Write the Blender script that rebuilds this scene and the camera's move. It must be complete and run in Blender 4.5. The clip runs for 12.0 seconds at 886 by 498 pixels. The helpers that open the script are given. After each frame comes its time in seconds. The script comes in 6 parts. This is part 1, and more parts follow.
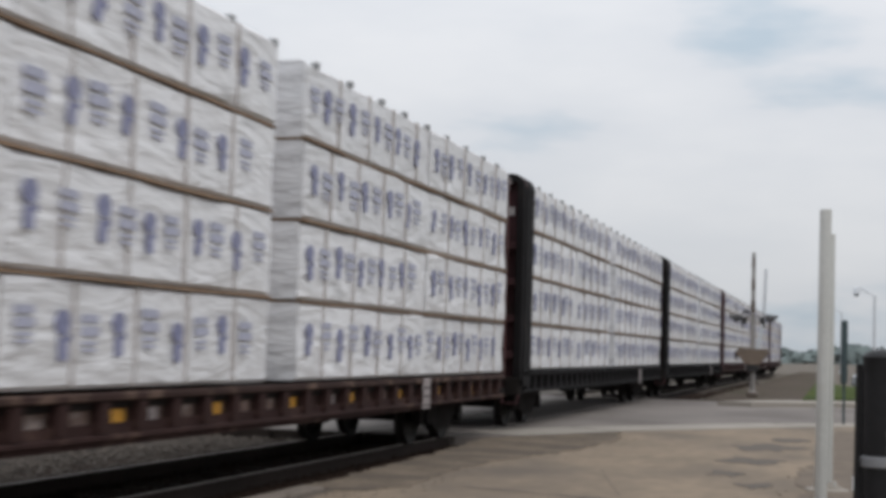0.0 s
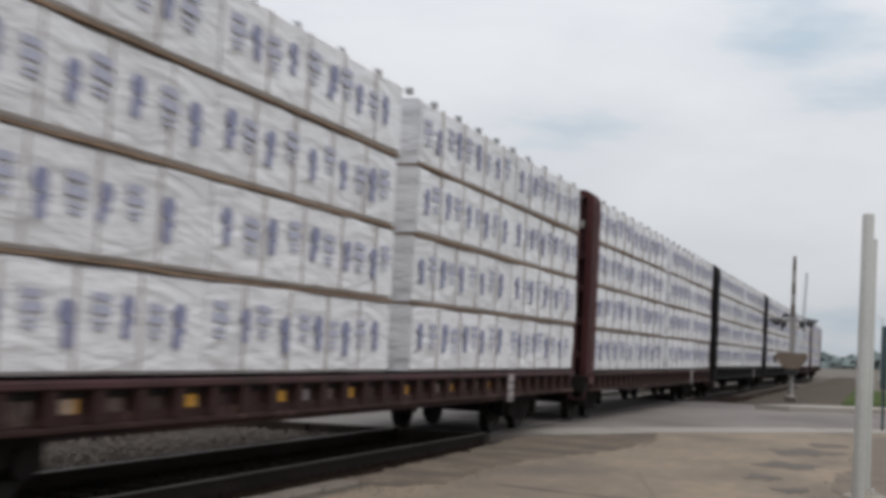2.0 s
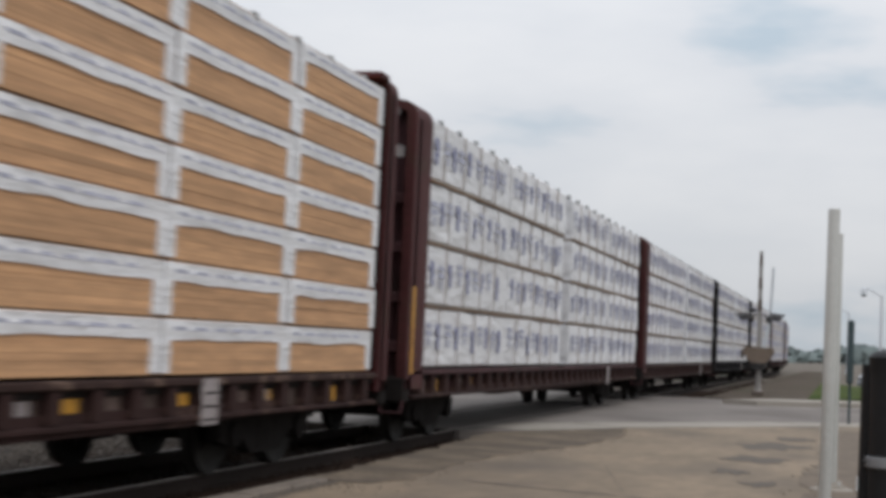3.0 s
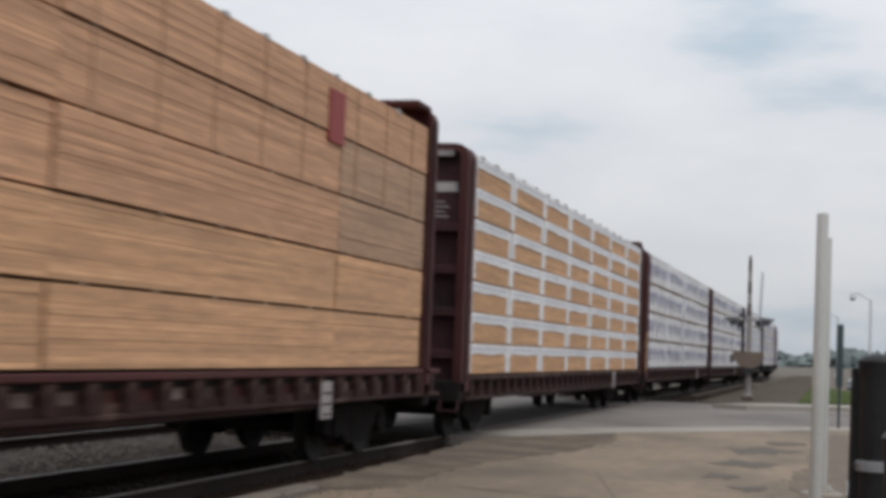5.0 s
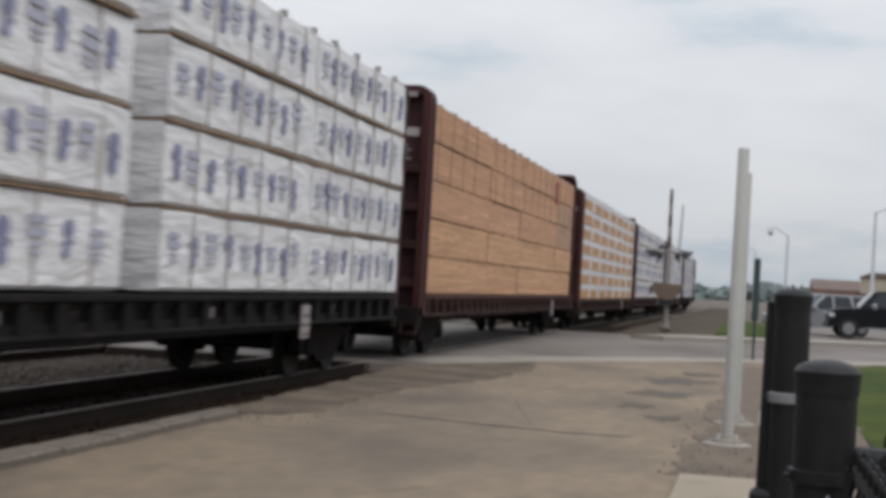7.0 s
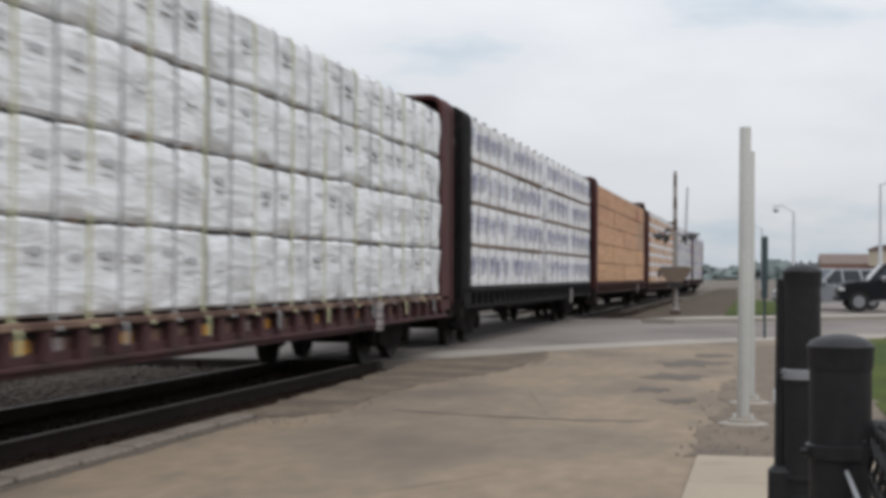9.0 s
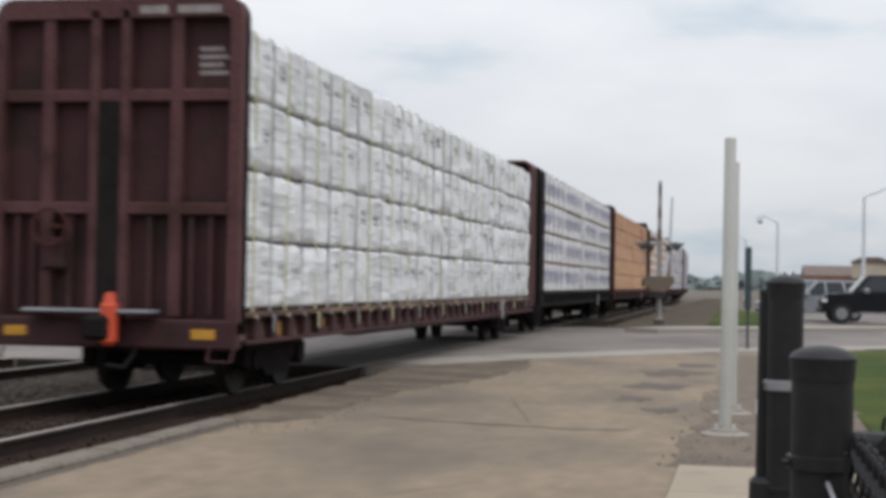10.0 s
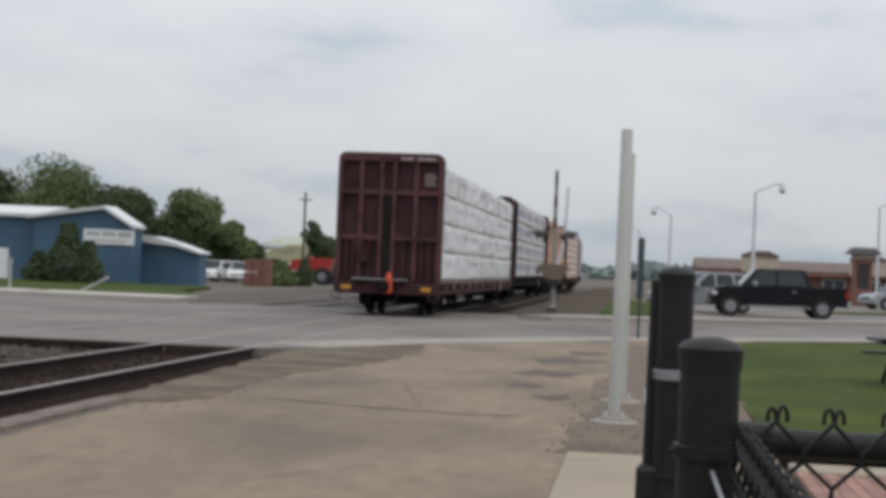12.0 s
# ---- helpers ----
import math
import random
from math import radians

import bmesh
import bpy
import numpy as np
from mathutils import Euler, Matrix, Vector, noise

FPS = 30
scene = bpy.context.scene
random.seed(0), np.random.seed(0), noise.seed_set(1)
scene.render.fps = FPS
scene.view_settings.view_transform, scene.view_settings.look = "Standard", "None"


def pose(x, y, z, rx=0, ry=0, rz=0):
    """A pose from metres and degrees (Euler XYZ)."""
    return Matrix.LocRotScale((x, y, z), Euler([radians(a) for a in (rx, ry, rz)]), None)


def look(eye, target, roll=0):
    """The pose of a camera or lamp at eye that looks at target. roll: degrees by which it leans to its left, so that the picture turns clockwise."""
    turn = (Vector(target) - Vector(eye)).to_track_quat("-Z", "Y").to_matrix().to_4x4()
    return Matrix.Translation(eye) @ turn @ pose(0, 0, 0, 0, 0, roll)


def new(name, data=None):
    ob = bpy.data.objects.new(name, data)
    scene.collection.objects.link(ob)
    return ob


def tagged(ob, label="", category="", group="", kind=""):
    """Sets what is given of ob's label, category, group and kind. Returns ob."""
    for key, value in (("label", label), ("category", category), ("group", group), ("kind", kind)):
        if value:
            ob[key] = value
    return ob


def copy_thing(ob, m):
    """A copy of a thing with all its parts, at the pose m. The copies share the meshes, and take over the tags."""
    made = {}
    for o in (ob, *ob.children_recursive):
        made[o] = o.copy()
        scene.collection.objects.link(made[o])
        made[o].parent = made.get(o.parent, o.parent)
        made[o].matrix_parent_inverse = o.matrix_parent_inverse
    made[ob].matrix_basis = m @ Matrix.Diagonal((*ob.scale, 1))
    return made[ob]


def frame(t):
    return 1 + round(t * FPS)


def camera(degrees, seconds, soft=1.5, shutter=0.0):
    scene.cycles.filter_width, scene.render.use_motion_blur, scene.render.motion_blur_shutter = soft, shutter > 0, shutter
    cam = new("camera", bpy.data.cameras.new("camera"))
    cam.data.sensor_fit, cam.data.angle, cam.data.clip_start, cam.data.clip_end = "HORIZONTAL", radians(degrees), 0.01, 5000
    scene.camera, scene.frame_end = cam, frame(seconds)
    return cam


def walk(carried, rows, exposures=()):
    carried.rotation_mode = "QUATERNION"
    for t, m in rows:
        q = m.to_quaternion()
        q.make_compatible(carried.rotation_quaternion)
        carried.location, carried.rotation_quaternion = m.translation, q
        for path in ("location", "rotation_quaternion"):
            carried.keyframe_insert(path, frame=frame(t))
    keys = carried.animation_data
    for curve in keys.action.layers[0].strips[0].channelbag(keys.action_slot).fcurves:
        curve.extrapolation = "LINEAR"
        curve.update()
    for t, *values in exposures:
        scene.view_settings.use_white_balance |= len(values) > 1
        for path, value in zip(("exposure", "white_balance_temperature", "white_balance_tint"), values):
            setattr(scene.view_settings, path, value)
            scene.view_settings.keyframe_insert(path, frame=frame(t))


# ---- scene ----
cam = camera(33.55, 12.0, soft=4.2, shutter=0.4)
EYE = Vector((0.0, 0.0, 1.45))
# seconds, yaw to the left, pitch up, lean
PATH = [
    (0.0, 15.38, 3.83, 1.69),
    (0.5, 14.21, 2.97, 2.22),
    (1.0, 14.25, 2.37, 1.98),
    (1.5, 15.73, 2.44, 2.99),
    (2.0, 16.90, 3.66, 2.87),
    (2.5, 15.59, 3.20, 2.10),
    (3.0, 15.66, 3.58, 2.56),
    (4.8, 15.22, 3.87, 1.93),
    (5.0, 15.26, 3.84, 2.24),
    (5.5, 15.22, 3.65, 2.01),
    (6.0, 14.58, 4.85, 3.92),
    (6.5, 10.82, 2.69, 4.70),
    (6.7, 12.08, 2.08, 3.83),
    (8.3, 10.46, -2.00, 0.34),
    (8.5, 11.61, -0.80, 0.19),
    (9.0, 12.38, 0.94, 0.26),
    (9.5, 13.18, 1.49, 0.79),
    (10.0, 11.78, 1.21, 0.98),
    (10.5, 11.33, 1.70, 1.37),
    (11.0, 10.05, 1.48, 2.46),
    (11.5, 8.42, 1.75, 3.20),
    (12.0, 7.72, 0.71, 2.41),
]


def aim(yaw, pitch, roll):
    a, b = radians(yaw), radians(pitch)
    way = Vector((-math.sin(a) * math.cos(b), math.cos(a) * math.cos(b), math.sin(b)))
    return look(EYE, EYE + way, roll)


walk(cam, [(t, aim(a, b, c)) for t, a, b, c in PATH], [(0.0, -0.15), (6.5, -0.15), (8.5, -0.02), (10.5, 0.03), (11.0, 0.04), (11.4, -0.07), (12.0, -0.2)])

# ---- light ----
SUN_EL, SUN_AZ = 58.0, 120.0


def make_world():
    world = bpy.data.worlds.new("world")
    scene.world = world
    world.use_nodes = True
    nt = world.node_tree
    nt.nodes.clear()
    N, L = nt.nodes.new, nt.links.new
    out, bg = N("ShaderNodeOutputWorld"), N("ShaderNodeBackground")
    sky = N("ShaderNodeTexSky")
    sky.sky_type, sky.sun_disc = "NISHITA", False
    sky.sun_elevation, sky.sun_rotation = radians(SUN_EL), radians(SUN_AZ)
    co = N("ShaderNodeTexCoord")
    mp = N("ShaderNodeMapping")
    mp.inputs["Scale"].default_value = (2.6, 2.6, 8.5)
    mp.inputs["Location"].default_value = (3.1, 0.4, 0.3)
    L(co.outputs["Generated"], mp.inputs["Vector"])
    n1 = N("ShaderNodeTexNoise")
    n1.inputs["Scale"].default_value, n1.inputs["Detail"].default_value, n1.inputs["Roughness"].default_value = 1.5, 5, 0.5
    L(mp.outputs[0], n1.inputs["Vector"])
    ramp = N("ShaderNodeValToRGB")
    e = ramp.color_ramp.elements
    e[0].position, e[0].color = 0.385, (0.485, 0.570, 0.65, 1)
    e[1].position, e[1].color = 0.485, (0.69, 0.712, 0.752, 1)
    m = e.new(0.64)
    m.color = (0.755, 0.768, 0.797, 1)
    L(n1.outputs["Fac"], ramp.inputs["Fac"])
    # an overcast sky is three times as bright overhead as at the horizon
    sep = N("ShaderNodeSeparateXYZ")
    L(co.outputs["Generated"], sep.inputs[0])
    up = N("ShaderNodeMath")
    up.operation, up.use_clamp = "MULTIPLY_ADD", False
    up.inputs[1].default_value, up.inputs[2].default_value = 1.5, 0.92
    L(sep.outputs["Z"], up.inputs[0])
    lo = N("ShaderNodeMath")
    lo.operation = "MAXIMUM"
    lo.inputs[1].default_value = 0.5
    L(up.outputs[0], lo.inputs[0])
    sc = N("ShaderNodeVectorMath")
    sc.operation = "SCALE"
    L(ramp.outputs["Color"], sc.inputs[0])
    L(lo.outputs[0], sc.inputs["Scale"])
    skys = N("ShaderNodeVectorMath")
    skys.operation = "SCALE"
    skys.inputs["Scale"].default_value = 0.1
    L(sky.outputs["Color"], skys.inputs[0])
    mix = N("ShaderNodeMix")
    mix.data_type = "RGBA"
    mix.inputs["Factor"].default_value = 0.94
    L(skys.outputs[0], mix.inputs["A"])
    L(sc.outputs[0], mix.inputs["B"])
    L(mix.outputs["Result"], bg.inputs["Color"])
    bg.inputs["Strength"].default_value = 1.0
    L(bg.outputs[0], out.inputs["Surface"])


make_world()
sun = new("sun", bpy.data.lights.new("sun", "SUN"))
sun.data.energy, sun.data.angle, sun.data.color = 0.9, radians(25), (1.0, 0.96, 0.9)
_a, _e = radians(SUN_AZ), radians(SUN_EL)
sun.matrix_world = look(Vector((math.sin(_a) * math.cos(_e), math.cos(_a) * math.cos(_e), math.sin(_e))) * 50, (0, 0, 0))

# ---- mesh tools ----
class Shape:
    """Collects faces into one mesh."""

    def __init__(self):
        self.v, self.f = [], []

    def add(self, verts, faces):
        n = len(self.v)
        self.v += [tuple(p) for p in verts]
        self.f += [tuple(n + i for i in f) for f in faces]
        return self

    def box(self, x0, x1, y0, y1, z0, z1, c=0.0):
        """A box, with its edges chamfered by c."""
        x0, x1, y0, y1, z0, z1 = min(x0, x1), max(x0, x1), min(y0, y1), max(y0, y1), min(z0, z1), max(z0, z1)
        if c <= 0:
            v = [(x, y, z) for z in (z0, z1) for y in (y0, y1) for x in (x0, x1)]
            return self.add(v, [(0, 2, 3, 1), (4, 5, 7, 6), (0, 1, 5, 4), (2, 6, 7, 3), (0, 4, 6, 2), (1, 3, 7, 5)])
        c = min(c, (x1 - x0) * 0.45, (y1 - y0) * 0.45, (z1 - z0) * 0.45)
        bm = bmesh.new()
        pts = []
        for x, sx in ((x0, 1), (x1, -1)):
            for y, sy in ((y0, 1), (y1, -1)):
                for z, sz in ((z0, 1), (z1, -1)):
                    pts += [(x, y + sy * c, z + sz * c), (x + sx * c, y, z + sz * c), (x + sx * c, y + sy * c, z)]
        vs = [bm.verts.new(p) for p in pts]
        r = bmesh.ops.convex_hull(bm, input=vs)
        bm.verts.index_update()
        self.add([v.co for v in bm.verts], [[v.index for v in f.verts] for f in bm.faces])
        bm.free()
        return self

    def cyl(self, a, b, r0, r1=None, n=12, caps=True):
        a, b = Vector(a), Vector(b)
        r1 = r0 if r1 is None else r1
        d = (b - a).normalized()
        u = d.orthogonal().normalized()
        w = d.cross(u)
        v = []
        for p, r in ((a, r0), (b, r1)):
            v += [p + (u * math.cos(i * 2 * math.pi / n) + w * math.sin(i * 2 * math.pi / n)) * r for i in range(n)]
        f = [(i, (i + 1) % n, n + (i + 1) % n, n + i) for i in range(n)]
        if caps:
            f += [tuple(range(n - 1, -1, -1)), tuple(range(n, 2 * n))]
        return self.add(v, f)

    def path(self, pts, r, n=6):
        """A tube along points."""
        pts = [Vector(p) for p in pts]
        v, f = [], []
        u = None
        for i, p in enumerate(pts):
            d = (pts[min(i + 1, len(pts) - 1)] - pts[max(i - 1, 0)]).normalized()
            u = d.orthogonal().normalized() if u is None else (u - d * u.dot(d)).normalized()
            w = d.cross(u)
            v += [p + (u * math.cos(k * 2 * math.pi / n) + w * math.sin(k * 2 * math.pi / n)) * r for k in range(n)]
        for i in range(len(pts) - 1):
            f += [(i * n + k, i * n + (k + 1) % n, i * n + n + (k + 1) % n, i * n + n + k) for k in range(n)]
        f += [tuple(range(n - 1, -1, -1)), tuple(range(len(v) - n, len(v)))]
        return self.add(v, f)

    def lathe(self, profile, x=0, y=0, n=20):
        """Turns (radius, z) pairs round an upright axis."""
        v, f = [], []
        for r, z in profile:
            v += [(x + r * math.cos(k * 2 * math.pi / n), y + r * math.sin(k * 2 * math.pi / n), z) for k in range(n)]
        for i in range(len(profile) - 1):
            f += [(i * n + k, i * n + (k + 1) % n, i * n + n + (k + 1) % n, i * n + n + k) for k in range(n)]
        f += [tuple(range(n - 1, -1, -1)), tuple(range(len(v) - n, len(v)))]
        return self.add(v, f)

    def prism(self, outline, z0, z1):
        """A flat outline (x, y), counter-clockwise, given thickness."""
        n = len(outline)
        v = [(x, y, z0) for x, y in outline] + [(x, y, z1) for x, y in outline]
        f = [tuple(range(n - 1, -1, -1)), tuple(range(n, 2 * n))] + [(i, (i + 1) % n, n + (i + 1) % n, n + i) for i in range(n)]
        return self.add(v, f)

    def extrude(self, outline, axis, a, b):
        """An outline given thickness along an axis: 'x' takes (y, z) pairs, 'y' takes (x, z) pairs."""
        n = len(outline)
        v = [(t, p, q) if axis == "x" else (p, t, q) for t in (a, b) for p, q in outline]
        f = [tuple(range(n - 1, -1, -1)), tuple(range(n, 2 * n))] + [(i, (i + 1) % n, n + (i + 1) % n, n + i) for i in range(n)]
        return self.add(v, f)

    def grid(self, x0, x1, y0, y1, nx, ny, height):
        v = []
        for j in range(ny + 1):
            for i in range(nx + 1):
                x, y = x0 + (x1 - x0) * i / nx, y0 + (y1 - y0) * j / ny
                v.append((x, y, height(x, y)))
        f = [(j * (nx + 1) + i, j * (nx + 1) + i + 1, (j + 1) * (nx + 1) + i + 1, (j + 1) * (nx + 1) + i) for j in range(ny) for i in range(nx)]
        return self.add(v, f)

    def mesh(self, name, material, smooth=False):
        me = bpy.data.meshes.new(name)
        me.from_pydata(self.v, [], self.f)
        bm = bmesh.new()
        bm.from_mesh(me)
        bmesh.ops.recalc_face_normals(bm, faces=bm.faces)
        bm.to_mesh(me)
        bm.free()
        me.materials.append(material)
        if smooth:
            for p in me.polygons:
                p.use_smooth = True
            me.set_sharp_from_angle(angle=radians(40))
        return me


def thing(name, label, category, m=None, group="", kind=""):
    """An Empty at a thing's base."""
    ob = new(name)
    ob.empty_display_size = 0.2
    if m is not None:
        ob.matrix_basis = m
    return tagged(ob, label, category, group, kind)


def part(name, shape, material, parent, label="", smooth=False):
    """One mesh under a thing or a part; shape may be a ready mesh."""
    me = shape if isinstance(shape, bpy.types.Mesh) else shape.mesh(name, material, smooth)
    ob = new(name, me)
    ob.parent = parent
    return tagged(ob, label)


def solo(name, shape, material, label, category, group="", kind="", smooth=False, m=None):
    """A thing that is one mesh."""
    me = shape if isinstance(shape, bpy.types.Mesh) else shape.mesh(name, material, smooth)
    ob = new(name, me)
    if m is not None:
        ob.matrix_basis = m
    return tagged(ob, label, category, group, kind)


# ---- materials ----
def mat(name, base, rough=0.6, metal=0.0, var=0.2, scale=1.2, fine=25.0, bump=0.25, stretch=(1, 1, 1), stain=None, stain_at=0.6, stain_scale=0.8, vary=0.0, spec=0.5, dist=0.01, soft=0.07):
    """A surface with colour that varies at two scales, stains of a second colour, and fine relief."""
    m = bpy.data.materials.new(name)
    m.use_nodes = True
    nt = m.node_tree
    b = nt.nodes["Principled BSDF"]
    N, L = nt.nodes.new, nt.links.new
    co, mp = N("ShaderNodeTexCoord"), N("ShaderNodeMapping")
    mp.inputs["Scale"].default_value = stretch
    if vary:
        # alike pieces take their grain from different places
        seed, far, shift = N("ShaderNodeObjectInfo"), N("ShaderNodeMath"), N("ShaderNodeVectorMath")
        far.operation, far.inputs[1].default_value, shift.operation = "MULTIPLY", 83.0, "ADD"
        L(seed.outputs["Random"], far.inputs[0])
        L(co.outputs["Object"], shift.inputs[0])
        L(far.outputs[0], shift.inputs[1])
        L(shift.outputs[0], mp.inputs["Vector"])
    else:
        L(co.outputs["Object"], mp.inputs["Vector"])
    tex = []
    for s, d in ((scale, 4), (fine, 6), (stain_scale, 5)):
        n = N("ShaderNodeTexNoise")
        n.inputs["Scale"].default_value, n.inputs["Detail"].default_value = s, d
        L(mp.outputs[0], n.inputs["Vector"])
        tex.append(n)
    add = N("ShaderNodeMath")
    add.operation = "ADD"
    L(tex[0].outputs["Fac"], add.inputs[0])
    L(tex[1].outputs["Fac"], add.inputs[1])
    rg = N("ShaderNodeMapRange")
    rg.inputs["From Min"].default_value, rg.inputs["From Max"].default_value = 0.7, 1.3
    rg.inputs["To Min"].default_value, rg.inputs["To Max"].default_value = 1 - var, 1 + var
    L(add.outputs[0], rg.inputs["Value"])
    value = rg.outputs[0]
    if vary:
        info = N("ShaderNodeObjectInfo")
        r2 = N("ShaderNodeMapRange")
        r2.inputs["To Min"].default_value, r2.inputs["To Max"].default_value = 1 - vary, 1 + vary
        L(info.outputs["Random"], r2.inputs["Value"])
        mul = N("ShaderNodeMath")
        mul.operation = "MULTIPLY"
        L(value, mul.inputs[0])
        L(r2.outputs[0], mul.inputs[1])
        value = mul.outputs[0]
    col = N("ShaderNodeVectorMath")
    col.operation = "SCALE"
    col.inputs[0].default_value = base
    L(value, col.inputs["Scale"])
    colour = col.outputs[0]
    if stain:
        rp = N("ShaderNodeMapRange")
        rp.interpolation_type = "SMOOTHSTEP"
        rp.inputs["From Min"].default_value, rp.inputs["From Max"].default_value = stain_at - soft, stain_at + soft
        L(tex[2].outputs["Fac"], rp.inputs["Value"])
        mix = N("ShaderNodeMix")
        mix.data_type = "RGBA"
        L(rp.outputs[0], mix.inputs["Factor"])
        L(colour, mix.inputs["A"])
        mix.inputs["B"].default_value = (*stain, 1)
        colour = mix.outputs["Result"]
    L(colour, b.inputs["Base Color"])
    b.inputs["Roughness"].default_value, b.inputs["Metallic"].default_value = rough, metal
    b.inputs["Specular IOR Level"].default_value = spec
    if bump:
        bp = N("ShaderNodeBump")
        bp.inputs["Strength"].default_value, bp.inputs["Distance"].default_value = bump, dist
        L(add.outputs[0], bp.inputs["Height"])
        L(bp.outputs[0], b.inputs["Normal"])
    return m


def glass_mat(name, tint):
    m = bpy.data.materials.new(name)
    m.use_nodes = True
    b = m.node_tree.nodes["Principled BSDF"]
    b.inputs["Base Color"].default_value = (*tint, 1)
    b.inputs["Roughness"].default_value = 0.05
    b.inputs["Specular IOR Level"].default_value = 0.4
    return m


ASPHALT = mat("dusty_asphalt", (0.190, 0.141, 0.095), 0.9, var=0.24, scale=0.7, fine=5, bump=0.35, stain=(0.108, 0.082, 0.060), stain_at=0.57, stain_scale=0.42, soft=0.13, stretch=(1, 0.5, 1))
ROAD = mat("road_surface", (0.162, 0.138, 0.122), 0.85, var=0.2, scale=0.5, fine=40, bump=0.2, soft=0.14, stain=(0.105, 0.086, 0.075), stain_at=0.54, stain_scale=0.3, stretch=(1, 0.6, 1))
CONCRETE = mat("pale_concrete", (0.275, 0.225, 0.165), 0.85, var=0.08, scale=0.8, fine=60, bump=0.15, stain=(0.225, 0.185, 0.135), stain_at=0.64, stain_scale=2.0)
KERB = mat("kerb_concrete", (0.265, 0.235, 0.20), 0.85, var=0.12, scale=1.0, fine=40, bump=0.2)
GRAVEL = mat("ballast_gravel", (0.042, 0.0275, 0.0215), 0.95, spec=0.08, var=0.4, scale=3, fine=45, bump=0.8, stain=(0.029, 0.021, 0.017), stain_at=0.55, stain_scale=1.5, dist=0.03)
STONE = mat("ballast_stone", (0.034, 0.0225, 0.0175), 0.9, spec=0.08, var=0.3, scale=5, fine=60, bump=0.3, vary=0.3)
PALESTONE = mat("pale_ballast_stone", (0.085, 0.072, 0.062), 0.9, spec=0.08, var=0.35, scale=5, fine=60, bump=0.3, vary=0.3)
BANK = mat("brown_bank_dirt", (0.080, 0.062, 0.048), 0.95, spec=0.1, var=0.3, scale=0.5, fine=12, bump=0.5, stain=(0.060, 0.055, 0.034), stain_at=0.6, stain_scale=0.3)
LANE = mat("grey_gravel_lane", (0.105, 0.092, 0.082), 0.95, spec=0.1, var=0.3, scale=0.8, fine=14, bump=0.4, stain=(0.075, 0.065, 0.058), stain_at=0.56, stain_scale=0.4)
GREYGRAVEL = mat("grey_gravel", (0.062, 0.051, 0.043), 0.95, spec=0.08, var=0.4, scale=3, fine=45, bump=0.8, stain=(0.040, 0.033, 0.028), stain_at=0.55, stain_scale=1.5, dist=0.03)
SHOULDER = mat("grey_shoulder_dirt", (0.150, 0.118, 0.090), 0.95, spec=0.08, var=0.35, scale=1.8, fine=14, bump=0.5, stain=(0.098, 0.080, 0.065), stain_at=0.53, stain_scale=1.1, soft=0.15)
DIRT = mat("dirt", (0.10, 0.079, 0.06), 0.95, var=0.25, scale=0.3, fine=12, bump=0.4, stain=(0.074, 0.071, 0.042), stain_at=0.6, stain_scale=0.12)
GRASS = mat("mown_grass", (0.033, 0.052, 0.0065), 0.95, spec=0.15, var=0.38, scale=0.6, fine=9, bump=0.5, stain=(0.060, 0.072, 0.010), stain_at=0.56, stain_scale=0.35, soft=0.14)
# lighter rust for the last car's end frame and ribs
RUSTPALE = mat("pale_rust_paint", (0.093, 0.043, 0.045), 0.8, spec=0.15, var=0.3, scale=1.5, fine=22, bump=0.2, stain=(0.06, 0.028, 0.026), stain_at=0.57, stain_scale=1.2)
EDGING = mat("weathered_edging", (0.135, 0.108, 0.086), 0.9, var=0.3, scale=2, fine=14, bump=0.3)
TIE = mat("tarred_wood", (0.032, 0.025, 0.021), 0.9, spec=0.08, var=0.3, scale=2, fine=30, bump=0.4, vary=0.25)
RAILSIDE = mat("rusty_rail", (0.026, 0.018, 0.015), 0.8, spec=0.15, metal=0.2, var=0.3, fine=40, bump=0.3)
RAILTOP = mat("worn_rail_head", (0.33, 0.29, 0.265), 0.55, metal=0.15, var=0.1, fine=60, bump=0.05)
RUST = mat("rust_brown_paint", (0.064, 0.019, 0.019), 0.7, spec=0.2, var=0.28, scale=1.5, fine=22, bump=0.2, stain=(0.06, 0.026, 0.02), stain_at=0.6, stain_scale=1.4)
# dark rust paint; on forward cars' rear walls the darkness is painted-in shade
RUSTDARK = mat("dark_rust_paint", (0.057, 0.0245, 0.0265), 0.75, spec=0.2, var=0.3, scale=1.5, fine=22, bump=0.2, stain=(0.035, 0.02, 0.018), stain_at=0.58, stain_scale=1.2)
BLACKCAR = mat("black_car_paint", (0.0145, 0.0133, 0.0137), 0.75, spec=0.06, var=0.3, scale=1.5, fine=22, bump=0.15, stain=(0.03, 0.025, 0.022), stain_at=0.64, stain_scale=1.3)
# base darkened to paint in the recess's shade, lighter stains for weathering
SILL = mat("weathered_sill", (0.036, 0.0195, 0.0165), 0.8, spec=0.15, var=0.35, scale=2, fine=20, bump=0.3, stain=(0.115, 0.074, 0.058), stain_at=0.57, stain_scale=3.2)
SILLDARK = mat("grimy_sill_steel", (0.030, 0.015, 0.0135), 0.8, spec=0.12, var=0.35, scale=2, fine=20, bump=0.3, stain=(0.075, 0.045, 0.036), stain_at=0.60, stain_scale=2.4)
SILLTAN = mat("rusty_tan_sill", (0.095, 0.055, 0.043), 0.8, spec=0.2, var=0.4, scale=2, fine=20, bump=0.3, stain=(0.21, 0.14, 0.105), stain_at=0.55, stain_scale=3.0)
